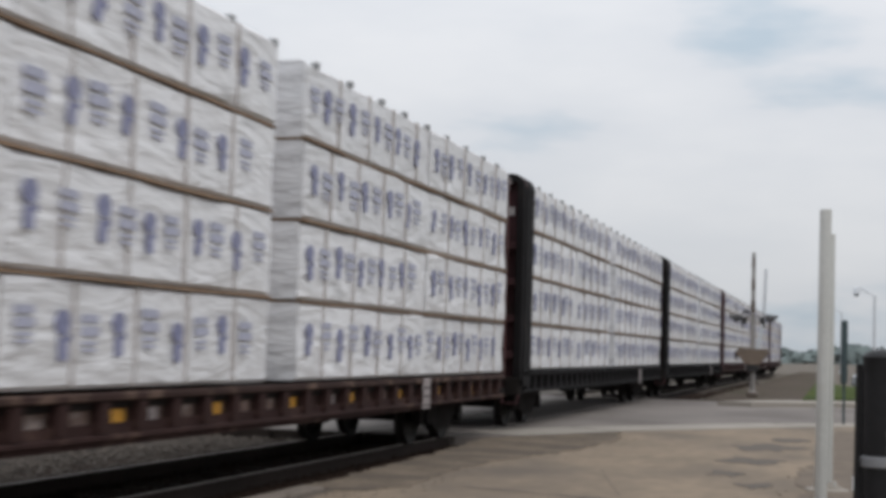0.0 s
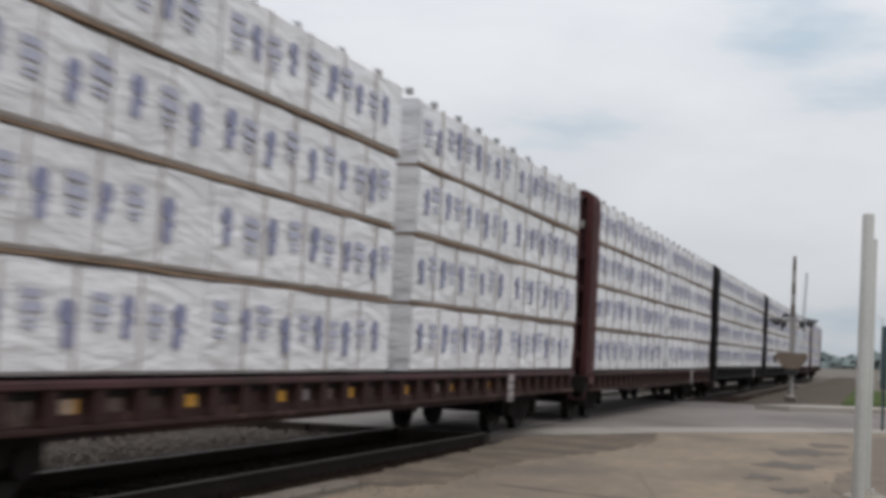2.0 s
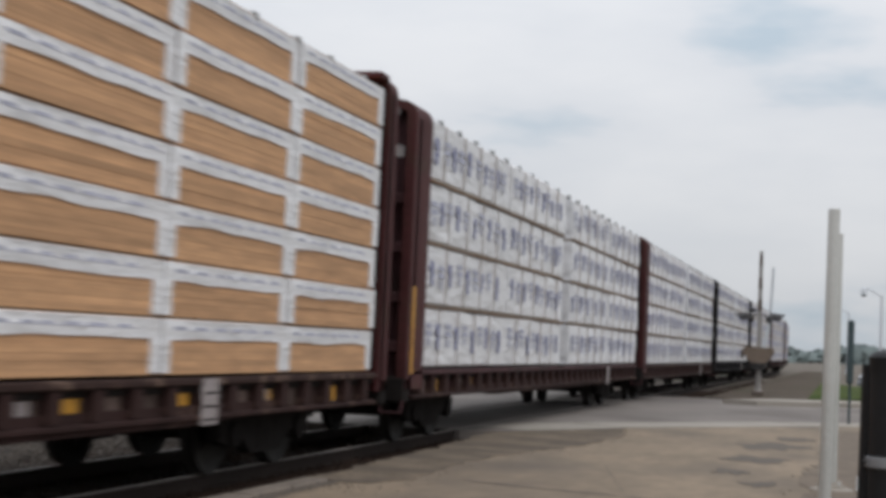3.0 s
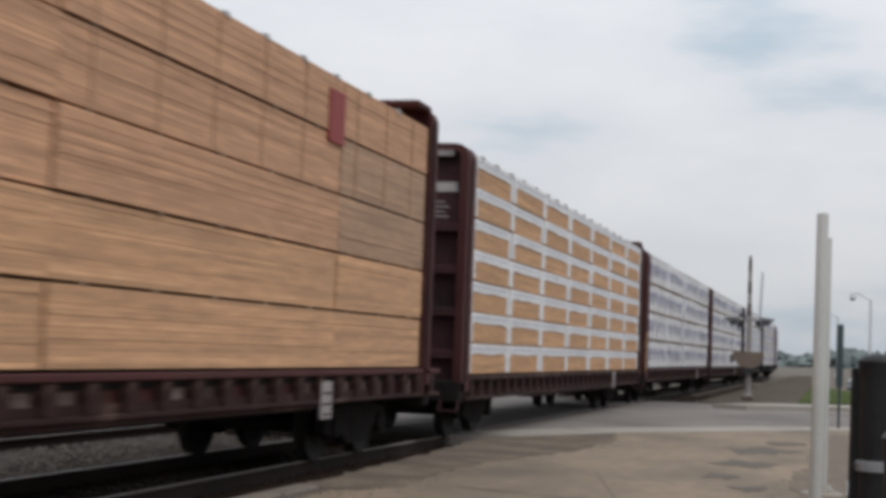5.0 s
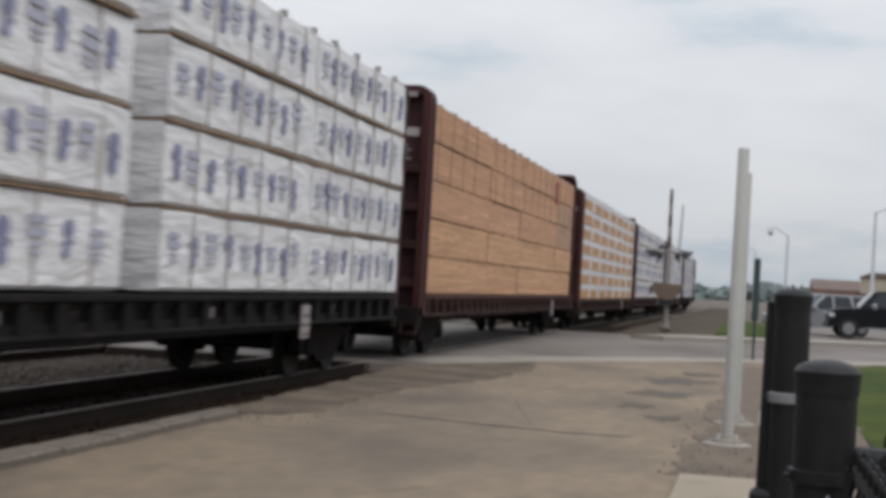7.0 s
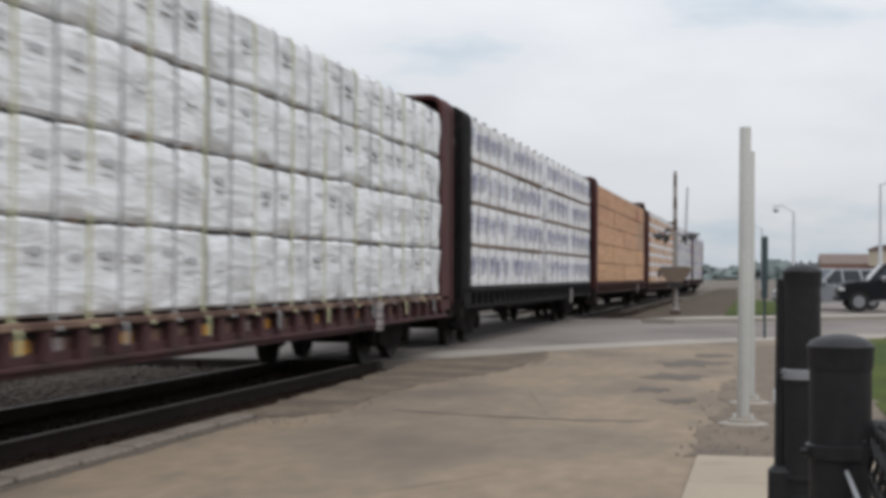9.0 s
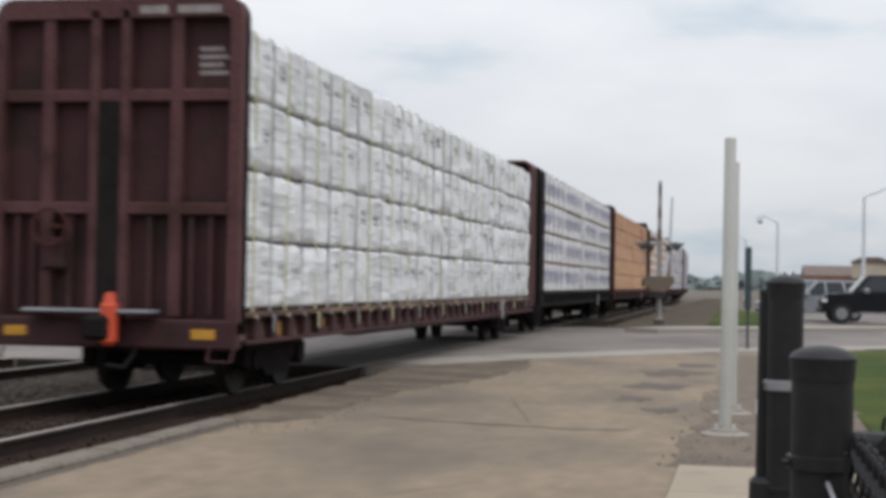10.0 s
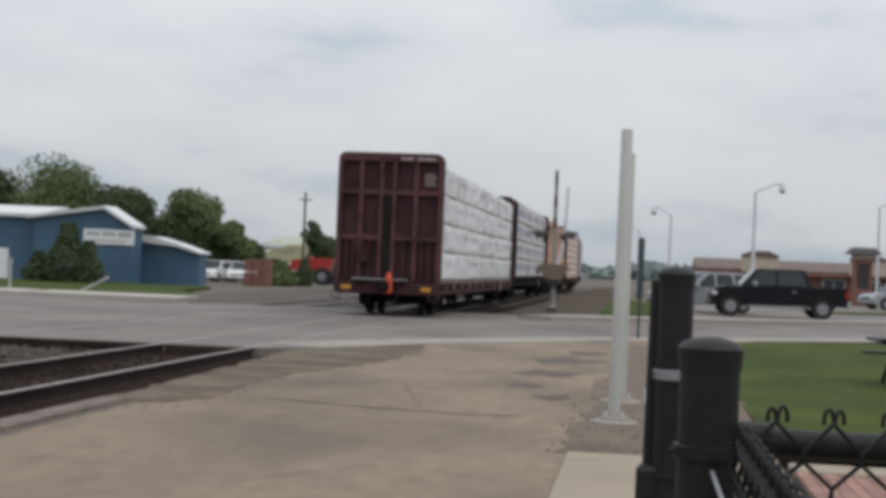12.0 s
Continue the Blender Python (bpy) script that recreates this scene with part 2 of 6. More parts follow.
BAY = mat("weathered_web", (0.12, 0.084, 0.072), 0.85, spec=0.15, var=0.35, scale=3, fine=20, bump=0.2, stain=(0.27, 0.22, 0.20), stain_at=0.58, stain_scale=2.6, vary=0.45)
BAYTAN = mat("rusty_web", (0.125, 0.075, 0.058), 0.85, spec=0.15, var=0.35, scale=3, fine=20, bump=0.2, stain=(0.24, 0.18, 0.15), stain_at=0.60, stain_scale=2.6, vary=0.35)
BAYDARK = mat("dark_web", (0.020, 0.018, 0.017), 0.85, spec=0.1, var=0.35, scale=3, fine=20, bump=0.2, stain=(0.06, 0.05, 0.045), stain_at=0.62, stain_scale=2.6, vary=0.4)
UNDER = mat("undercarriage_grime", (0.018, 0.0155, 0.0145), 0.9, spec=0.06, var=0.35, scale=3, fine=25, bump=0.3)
WHEEL = mat("wheel_steel", (0.020, 0.017, 0.015), 0.7, spec=0.2, metal=0.2, var=0.3, fine=30, bump=0.2)
YELLOW = mat("yellow_reflector", (0.52, 0.25, 0.02), 0.5, var=0.2, scale=6, fine=40, bump=0.1)
PALE = mat("faded_stencil", (0.48, 0.44, 0.42), 0.7, var=0.2, scale=6, bump=0.05)
ORANGE = mat("orange_marker", (0.60, 0.075, 0.028), 0.5, var=0.1, bump=0.05)
REDTAG = mat("red_tag", (0.22, 0.018, 0.018), 0.6, var=0.2, bump=0.1)
WOODSPACER = mat("spacer_wood", (0.20, 0.132, 0.085), 0.85, var=0.35, scale=1.5, fine=14, bump=0.3, stretch=(1, 0.3, 1))
STRAP_Y = mat("yellow_strap", (0.41, 0.405, 0.235), 0.55, var=0.15, bump=0.05)
STRAP_D = mat("dark_strap", (0.24, 0.24, 0.24), 0.5, var=0.2, bump=0.05)
INK = mat("blue_print", (0.195, 0.20, 0.32), 0.5, var=0.25, scale=2, fine=15, bump=0)
INKPALE = mat("pale_blue_print", (0.37, 0.375, 0.47), 0.5, var=0.2, scale=2, fine=15, bump=0)
INKGREY = mat("grey_print", (0.37, 0.37, 0.38), 0.5, var=0.3, scale=2, fine=15, bump=0)
GALV = mat("pale_painted_steel", (0.42, 0.41, 0.385), 0.5, metal=0.1, var=0.1, scale=1.5, fine=30, bump=0.05, stain=(0.38, 0.36, 0.32), stain_at=0.64, stain_scale=3)
BLACKPOST = mat("black_vinyl", (0.0145, 0.0138, 0.0146), 0.5, spec=0.22, var=0.25, scale=6, fine=60, bump=0.08)
GREYBAND = mat("dull_galvanised_band", (0.25, 0.25, 0.26), 0.5, metal=0.2, var=0.15, bump=0.1)
SIGNGREY = mat("grey_signal_steel", (0.26, 0.24, 0.225), 0.6, var=0.2, scale=3, bump=0.1)
SIGNMID = mat("dull_tan_housing", (0.165, 0.122, 0.092), 0.7, var=0.3, scale=3, bump=0.1)
SIGNBROWN = mat("brown_signal_steel", (0.105, 0.078, 0.062), 0.7, var=0.25, scale=3, bump=0.1)
SIGNDARK = mat("dark_signal_paint", (0.03, 0.027, 0.027), 0.6, var=0.2, scale=3, bump=0.1)
# grey lightened so the far lamps carry their haze in the colour
LAMPGREY = mat("lamp_pole_grey", (0.56, 0.575, 0.595), 0.5, metal=0.1, var=0.12, bump=0.05)
TEALPOST = mat("dark_teal_paint", (0.035, 0.055, 0.06), 0.6, var=0.2, bump=0.05)
BLUEWALL = mat("blue_metal_siding", (0.055, 0.115, 0.175), 0.6, var=0.12, scale=0.5, fine=12, bump=0.1)
WHITEROOF = mat("white_metal_roof", (0.56, 0.565, 0.57), 0.5, var=0.08, scale=0.6, fine=10, bump=0.1)
WHITEPAINT = mat("white_paint", (0.72, 0.73, 0.74), 0.55, var=0.08, scale=2, bump=0.05)
BRICK = mat("far_brick", (0.19, 0.09, 0.068), 0.85, var=0.2, scale=1.5, fine=10, bump=0.2)
BROWNROOF = mat("brown_roof", (0.125, 0.085, 0.07), 0.8, var=0.2, scale=1.0, fine=10, bump=0.2)
BEIGE = mat("beige_render", (0.42, 0.36, 0.28), 0.8, var=0.12, scale=1.0, bump=0.1)
PAVER = mat("brick_paver", (0.25, 0.135, 0.105), 0.85, var=0.15, scale=4, fine=30, bump=0.2, vary=0.2)
BARK = mat("bark", (0.09, 0.07, 0.05), 0.9, var=0.3, scale=3, bump=0.5)
LEAF = mat("leaves", (0.098, 0.128, 0.054), 0.8, spec=0.15, var=0.16, scale=0.35, fine=2.5, bump=0)
LEAFDARK = mat("dark_leaves", (0.064, 0.086, 0.044), 0.8, spec=0.15, var=0.15, scale=0.35, fine=2.5, bump=0)
# leaf green turned paler and bluer: distance haze painted into the colour
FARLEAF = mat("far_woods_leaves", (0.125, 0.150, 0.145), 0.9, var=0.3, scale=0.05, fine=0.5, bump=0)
MOUND = mat("dry_grass", (0.135, 0.125, 0.062), 0.95, var=0.35, scale=0.3, fine=2, bump=0)
# grass colour paled, distance haze painted into it
HAZEHILL = mat("hazy_hill_grass", (0.33, 0.35, 0.28), 0.95, var=0.25, scale=0.06, fine=0.8, bump=0)
CARBLACK = mat("black_truck_paint", (0.007, 0.0075, 0.010), 0.25, spec=0.22, var=0.1, bump=0)
CARSILVER = mat("silver_car_paint", (0.30, 0.31, 0.33), 0.3, metal=0.3, var=0.06, bump=0)
CARRED = mat("red_car_paint", (0.35, 0.03, 0.025), 0.3, var=0.08, bump=0)
CARWHITE = mat("white_car_paint", (0.7, 0.7, 0.7), 0.3, var=0.05, bump=0)
TYRE = mat("tyre_rubber", (0.015, 0.015, 0.016), 0.85, var=0.2, bump=0.1)
RIM = mat("alloy_rim", (0.30, 0.30, 0.31), 0.35, metal=0.8, var=0.1, bump=0)
CARGLASS = glass_mat("car_glass", (0.02, 0.024, 0.028))
WINGLASS = glass_mat("window_glass", (0.05, 0.06, 0.07))
TAILRED = mat("tail_light", (0.4, 0.015, 0.01), 0.25, var=0.05, bump=0)
HEADLAMP = mat("head_lamp", (0.65, 0.66, 0.68), 0.2, var=0.05, bump=0)
PALEKERB = mat("pale_walk_concrete", (0.36, 0.33, 0.29), 0.85, var=0.12, scale=1.0, fine=20, bump=0.2)
BAND = mat("lumber_band", (0.34, 0.20, 0.115), 0.7, var=0.2, bump=0.1)
GRIT = mat("pale_grit", (0.135, 0.110, 0.088), 0.9, var=0.3, scale=5, fine=60, bump=0.3)
FADED = mat("worn_stencil", (0.26, 0.225, 0.22), 0.75, var=0.3, scale=6, bump=0.05)
LOTDIRT = mat("lot_dirt", (0.118, 0.088, 0.063), 0.95, var=0.32, scale=1.6, fine=9, bump=0.4)
PATCH = mat("oily_patch", (0.080, 0.061, 0.046), 0.85, var=0.2, scale=3, bump=0.2)
SEAM = mat("tar_seam", (0.070, 0.055, 0.043), 0.8, var=0.3, scale=4, bump=0.2)


def wrap_mat(name, base, crease, long=1.0):
    """Plastic wrap over lumber: glossy, with creases that sag along the bundle."""
    m = mat(name, base, 0.38, var=0.05, scale=1.0, fine=9, bump=0, stain=tuple(c * 0.82 for c in base), stain_at=0.66, stain_scale=1.3, vary=0.06)
    nt = m.node_tree
    N, L = nt.nodes.new, nt.links.new
    co = N("ShaderNodeTexCoord")
    last = None
    for turn, sc, s, d in ((33, (1, 0.9 / long, 3.4 * long), 1.0, 0.24 / long), (-28, (1, 1.2 / long, 4.2 * long), 1.2, 0.14), (4, (1, 3, 3), 4.0, 0.015)):
        mp = N("ShaderNodeMapping")
        mp.inputs["Rotation"].default_value = (radians(turn), 0, 0)
        mp.inputs["Scale"].default_value = sc
        L(co.outputs["Object"], mp.inputs["Vector"])
        n = N("ShaderNodeTexNoise")
        n.inputs["Scale"].default_value, n.inputs["Detail"].default_value, n.inputs["Roughness"].default_value = s, 4, 0.55
        n.inputs["Distortion"].default_value = 0.6
        L(mp.outputs[0], n.inputs["Vector"])
        b = N("ShaderNodeBump")
        b.inputs["Strength"].default_value, b.inputs["Distance"].default_value = crease, d
        L(n.outputs["Fac"], b.inputs["Height"])
        if last:
            L(last.outputs[0], b.inputs["Normal"])
        last = b
    L(last.outputs[0], nt.nodes["Principled BSDF"].inputs["Normal"])
    return m


WRAP = wrap_mat("printed_white_wrap", (0.66, 0.65, 0.66), 0.28)
WRAPSMOOTH = wrap_mat("creased_white_wrap", (0.65, 0.65, 0.66), 0.30, 1.1)


def lumber_mat(name, base):
    """The sides of stacked boards: thin courses, board by board of another shade, dark joints."""
    m = mat(name, base, 0.75, var=0.25, scale=0.8, fine=6, bump=0.1, stretch=(1, 0.35, 2.0), stain=tuple(c * 0.80 for c in base), stain_at=0.6, stain_scale=0.9, soft=0.1, vary=0.05)
    nt = m.node_tree
    N, L = nt.nodes.new, nt.links.new
    b = nt.nodes["Principled BSDF"]
    old = b.inputs["Base Color"].links[0].from_socket
    co = N("ShaderNodeTexCoord")
    sep, com = N("ShaderNodeSeparateXYZ"), N("ShaderNodeCombineXYZ")
    L(co.outputs["Object"], sep.inputs[0])
    L(sep.outputs["Y"], com.inputs["X"])
    L(sep.outputs["Z"], com.inputs["Y"])
    br = N("ShaderNodeTexBrick")
    br.inputs["Color1"].default_value, br.inputs["Color2"].default_value, br.inputs["Mortar"].default_value = (1.06, 1.04, 1.00, 1), (0.87, 0.85, 0.82, 1), (0.80, 0.74, 0.69, 1)
    br.inputs["Scale"].default_value, br.inputs["Mortar Size"].default_value = 1.0, 0.004
    br.inputs["Brick Width"].default_value, br.inputs["Row Height"].default_value = 2.6, 0.042
    br.offset = 0.37
    L(com.outputs[0], br.inputs["Vector"])
    mul = N("ShaderNodeMix")
    mul.data_type, mul.blend_type = "RGBA", "MULTIPLY"
    mul.inputs["Factor"].default_value = 0.85
    L(old, mul.inputs["A"])
    L(br.outputs["Color"], mul.inputs["B"])
    L(mul.outputs["Result"], b.inputs["Base Color"])
    return m


LUMBER = lumber_mat("sawn_lumber", (0.515, 0.290, 0.172))
LUMBERPALE = lumber_mat("pale_fresh_lumber", (0.53, 0.306, 0.172))
LUMBERGREY = lumber_mat("weathered_lumber", (0.385, 0.243, 0.158))
LUMBERGOLD = lumber_mat("golden_lumber", (0.50, 0.288, 0.152))

# ---- setting ----
TRACK_X, TRACK2_X = -7.06, -11.55
CURVE_AT, CURVE_R = 125.0, 600.0


def on_track(s, x=TRACK_X):
    """Place and heading at s metres along the line: straight, then a bend to the left."""
    if s <= CURVE_AT:
        return x, s, 0.0
    r = CURVE_R + (x - TRACK_X)
    a = (s - CURVE_AT) / CURVE_R
    return x - r * (1 - math.cos(a)), CURVE_AT + r * math.sin(a), math.degrees(a)


def bumps(x, y, s=0.15, h=0.03):
    return h * noise.noise((x * s, y * s, 0.3))


def ground_height(x, y):
    d = math.hypot(x, y)
    base = -0.16 + bumps(x, y, 0.08, 0.05)
    if x < -14 and y > 48:
        base -= min(0.35, (y - 48) * 0.02)
    if -14 < x < -5.5 and y < 22:
        base -= 0.2
    if d > 140:
        base -= 0.3
    return base


def ragged(outline, amp, step, seed):
    """The same outline with an uneven edge."""
    rnd = random.Random(seed)
    out = []
    for (xa, ya), (xb, yb) in zip(outline, outline[1:] + outline[:1]):
        n = max(1, int(math.hypot(xb - xa, yb - ya) / step))
        for i in range(n):
            out.append((xa + (xb - xa) * i / n + rnd.uniform(-amp, amp), ya + (yb - ya) * i / n + rnd.uniform(-amp, amp) * 1.5))
    return out


def make_ground():
    g = Shape()
    ring = [-4000, -1500, -600, -250] + [-150 + 6 * i for i in range(51)] + [250, 600, 1500, 4000]
    n = len(ring)
    g.add([(x, y, ground_height(x, y)) for y in ring for x in ring], [(j * n + i, j * n + i + 1, (j + 1) * n + i + 1, (j + 1) * n + i) for j in range(n - 1) for i in range(n - 1)])
    solo("ground", g, DIRT, "dusty brown dirt with thin weeds beside the tracks", "ground", kind="structure", smooth=True)


# the edge of the road towards the lot, west to east
ROAD_NEAR = [(-60, 18.0), (-30, 20.5), (-11.0, 23.3), (-6.2, 23.6), (-5.2, 24.6), (-3.98, 27.4), (-0.6, 32.4), (4.4, 37.3), (14, 46.5), (40, 71)]
ROAD_FAR = [(60, 108), (14, 63.5), (8.0, 58.5), (0.0, 50.5), (-3.6, 48.0), (-9.5, 47.0), (-13.7, 44.8), (-19.5, 44.2), (-30, 42), (-60, 38)]


def make_paving():
    lot = Shape().prism([(-4.97, -30), (1.15, -30), (1.15, 12.1), (1.35, 30), (2.7, 35.55), (-0.6, 32.35), (-3.95, 27.35), (-4.2, 22), (-4.7, 18.5), (-4.97, 14)], -0.30, 0.0)
    lot_ob = solo("parking_lot", lot, ASPHALT, "worn dusty tan asphalt lot with cracks and stains", "pavement", kind="structure")
    # tar seams and cracks
    def crack(pts, w):
        s = Shape()
        rnd = random.Random(len(pts) * 7 + int(pts[0][1] * 10))
        line = []
        for (xa, ya), (xb, yb) in zip(pts, pts[1:]):
            k = max(2, int(math.hypot(xb - xa, yb - ya) / 0.12))
            line += [(xa + (xb - xa) * i / k + rnd.uniform(-0.015, 0.015), ya + (yb - ya) * i / k + rnd.uniform(-0.03, 0.03)) for i in range(k)]
        line.append(pts[-1])
        v = []
        for i, (x, y) in enumerate(line):
            h = w * rnd.uniform(0.3, 1.0) * (0.2 if i in (0, len(line) - 1) else 1)
            v += [(x, y - h, 0.004), (x, y + h, 0.004)]
        s.add(v, [(2 * i, 2 * i + 2, 2 * i + 3, 2 * i + 1) for i in range(len(line) - 1)])
        part("crack", s, SEAM, lot_ob, "dark tar-filled crack")
    crack([(-3.9, 15.1), (-3.0, 14.75), (-1.7, 14.5), (-1.1, 14.6)], 0.055)
    crack([(-2.6, 9.3), (-1.9, 10.4), (-1.9, 11.8)], 0.018)
    crack([(-2.2, 15.0), (-2.9, 18.2), (-2.6, 22.5)], 0.03)
    rnd = random.Random(5)
    for i, (x, y, r) in enumerate(((-1.2, 24.2, 0.5), (-1.25, 21.0, 0.42), (-1.4, 18.6, 0.24), (-0.95, 17.0, 0.2), (-0.9, 26.6, 0.35))):
        n = 26
        out = []
        for q in range(n):
            a = q * 2 * math.pi / n
            k = 1 + 0.8 * noise.noise((math.cos(a) * 2.2 + i * 5, math.sin(a) * 1.5, 0.2)) + rnd.uniform(-0.05, 0.05)
            out.append((x + r * k * math.cos(a), y + r * 1.7 * k * math.sin(a)))
        part("patch", Shape().prism(out, -0.05, 0.0035 + 0.0008 * i), PATCH, lot_ob, "dark oily patch")
    # lip of old timber and asphalt between the lot and the ballast
    lip = Shape()
    for i in range(16):
        y = -1.2 + i * 0.95
        lip.box(-5.27 + 0.02 * math.sin(i), -5.00 + 0.015 * math.sin(i * 1.7), y, y + 0.93, -0.25, 0.035 + 0.006 * math.sin(i * 2.9), 0.02)
    solo("lot_edging", lip, EDGING, "weathered greyish timber edging along the ballast", "edging", kind="structure")
    rnd = random.Random(8)
    seam = Shape()
    line = [(0.06 * i - 1.2, rnd.uniform(0.02, 0.055), rnd.uniform(0.03, 0.07)) for i in range(258)]
    seam.add([p for y, a, b in line for p in ((-4.93 - a, y, 0.004), (-4.93 + b, y, 0.004))], [(2 * i, 2 * i + 1, 2 * i + 3, 2 * i + 2) for i in range(len(line) - 1)])
    part("seam", seam, PATCH, lot_ob, "dark dirty joint along the edging")
    solo("gravel_shoulder", Shape().prism(ragged([(-5.30, 14.0), (-4.75, 14.0), (-4.35, 14.7), (-4.45, 17.5), (-4.2, 19.6), (-3.8, 21.5), (-3.6, 24.5), (-3.98, 27.2), (-5.15, 24.45), (-5.65, 23.45), (-5.55, 22), (-5.4, 19.6), (-5.32, 16.7)], 0.07, 0.2, 9), -0.25, 0.007), SHOULDER, "grey gravel and dirt shoulder between lot and ballast", "shoulder", kind="structure")
    road = Shape().prism(ROAD_NEAR[:] + ROAD_FAR, -0.30, -0.004)
    road_ob = solo("road", road, ROAD, "grey concrete and asphalt road over the tracks", "road", kind="structure")
    # pale gutter strip on the near edge east of the track
    def strip(a, b, w, z, m, lab, name="gutter"):
        (xa, ya), (xb, yb) = a, b
        d = Vector((xb - xa, yb - ya)).normalized()
        n = Vector((-d.y, d.x)) * w
        part(name, Shape().prism([(xa, ya), (xb, yb), (xb + n.x, yb + n.y), (xa + n.x, ya + n.y)], -0.2, z), m, road_ob, lab)
    for a, b in zip(ROAD_NEAR[4:], ROAD_NEAR[5:]):
        strip(a, b, 1.3, 0.004, KERB, "pale concrete gutter")
    # kerb on the far side west of the tracks
    k = Shape()
    pts = [(-14.5, 44.8), (-19.5, 44.3), (-30, 42.1), (-60, 38.1)]
    for (xa, ya), (xb, yb) in zip(pts, pts[1:]):
        d = Vector((xb - xa, yb - ya)).normalized()
        n = Vector((d.y, -d.x)) * 3.6
        k.prism([(xa, ya), (xa + n.x, ya + n.y), (xb + n.x, yb + n.y), (xb, yb)], -0.4, 0.13)
    solo("kerb", k, PALEKERB, "pale concrete kerb and walk on the far side of the road", "kerb", kind="structure")
    # median island that carries the crossing signal
    med = Shape().prism([(-3.6, 43.8), (-2.6, 43.6), (12, 57.5), (11.2, 58.6), (-2.2, 46.6)], -0.2, 0.13)
    solo("median", med, KERB, "raised pale concrete median in the road", "median", kind="structure")
    drive = Shape().prism([(-17.5, 47.0), (-9.6, 46.6), (-9.4, 160), (-19.5, 160)], -0.5, -0.05)
    solo("gravel_lane", drive, LANE, "grey gravel lane running back beside the tracks", "lane", kind="structure")
    east = Shape().prism([(-4.6, 50.2), (-1.6, 50.6), (-1.2, 58), (-1.8, 160), (-4.6, 160)], -0.5, -0.03)
    solo("trackside_bank", east, BANK, "brown dirt shoulder beside the railway", "ground", kind="structure")
    # sidewalk slabs
    walk_ob = thing("sidewalk", "pale tan concrete sidewalk beside the fence", "sidewalk", kind="structure")
    for i in range(11):
        y0 = 11.75 - i * 1.5
        part("slab", Shape().box(-0.53, 1.05, y0 - 1.49, y0, -0.25, 0.03, 0.012), CONCRETE, walk_ob)
    # footing under the white posts
    solo("footing", Shape().prism(ragged([(-0.60, 11.95), (1.1, 11.9), (1.25, 16.0), (1.3, 24.0), (1.6, 30.5), (0.4, 31.5), (-0.3, 30.0), (-0.25, 27.0), (-0.5, 24.5), (-0.3, 22.0), (-0.6, 19.0), (-0.4, 16.5), (-0.6, 14.0)], 0.09, 0.3, 4), -0.2, 0.006), LOTDIRT, "rough gravel and broken concrete round the posts", "footing", kind="structure")
    # lawn
    def lawn(x, y):
        return 0.02 + bumps(x, y, 0.5, 0.03)
    g = Shape()
    rows = 24
    v = []
    for j in range(rows + 1):
        y = 12.6 + 24.2 * j / rows
        left = 1.2 + max(0, y - 28) * 0.16
        right = 14.0
        if y > 34.6:
            left = max(left, (y - 33.4) * 1.02 + 0.6)
        for i in range(21):
            x = left + (right - left) * i / 20
            v.append((x, min(y, 31.8 + x * 1.0), lawn(x, y)))
    g.add(v, [(j * 21 + i, j * 21 + i + 1, (j + 1) * 21 + i + 1, (j + 1) * 21 + i) for j in range(rows) for i in range(20)])
    solo("lawn", g, GRASS, "mown green lawn between lot and road", "lawn", kind="structure", smooth=True)
    # far verges
    for name, out, lab in (("verge", [(-60, 42.0), (-30, 46.0), (-19.6, 48.2), (-14.2, 48.8), (-17.6, 60), (-24, 75), (-26, 87), (-60, 80)], "rough green grass before the blue building"),
                           ("verge", [(-1.4, 52.5), (1.8, 56.0), (1.0, 75), (-1.6, 90)], "rough green grass beside the track"),
                           ("verge", [(9.0, 72), (34, 97), (34, 99.5), (8, 75)], "green verge before the shops")):
        n = len(out)
        cx, cy = sum(p[0] for p in out) / n, sum(p[1] for p in out) / n
        z = -0.32 if cx < -14 else 0.05
        solo(name, Shape().prism(out, -0.9, z + (0.0 if cx > -14 else 0.0)), GRASS, lab, "grass", kind="structure")
    solo("far_street", Shape().prism([(1.9, 55.5), (14, 66.5), (40, 92), (60, 128), (4, 128), (2.2, 70)], -0.4, -0.012), ROAD, "grey street and parking before the shops", "road", kind="structure")
    # brick paving inside the fence
    pv = thing("paving", "reddish brick paving with a pale concrete border", "paving", kind="structure")
    part("bed", Shape().prism([(1.2, -2), (6, -2), (6, 11.35), (1.2, 11.35)], -0.25, 0.0), DIRT, pv)
    part("border", Shape().box(1.2, 6, 11.4, 11.85, -0.25, 0.03, 0.015), CONCRETE, pv, "pale concrete border")
    me = Shape().box(-0.048, 0.048, -0.098, 0.098, -0.02, 0.016, 0.006).mesh("paver", PAVER)
    for i in range(20):
        for j in range(14):
            ob = part("paver", me, PAVER, pv)
            ob.location = (1.26 + i * 0.1, 11.24 - j * 0.2 - (0.1 if i % 2 else 0), 0.006)


def rail_profile():
    return [(-0.07, 0), (0.07, 0), (0.07, 0.012), (0.012, 0.03), (0.012, 0.125), (0.036, 0.135), (0.036, 0.172), (-0.036, 0.172), (-0.036, 0.135), (-0.012, 0.125), (-0.012, 0.03), (-0.07, 0.012)]


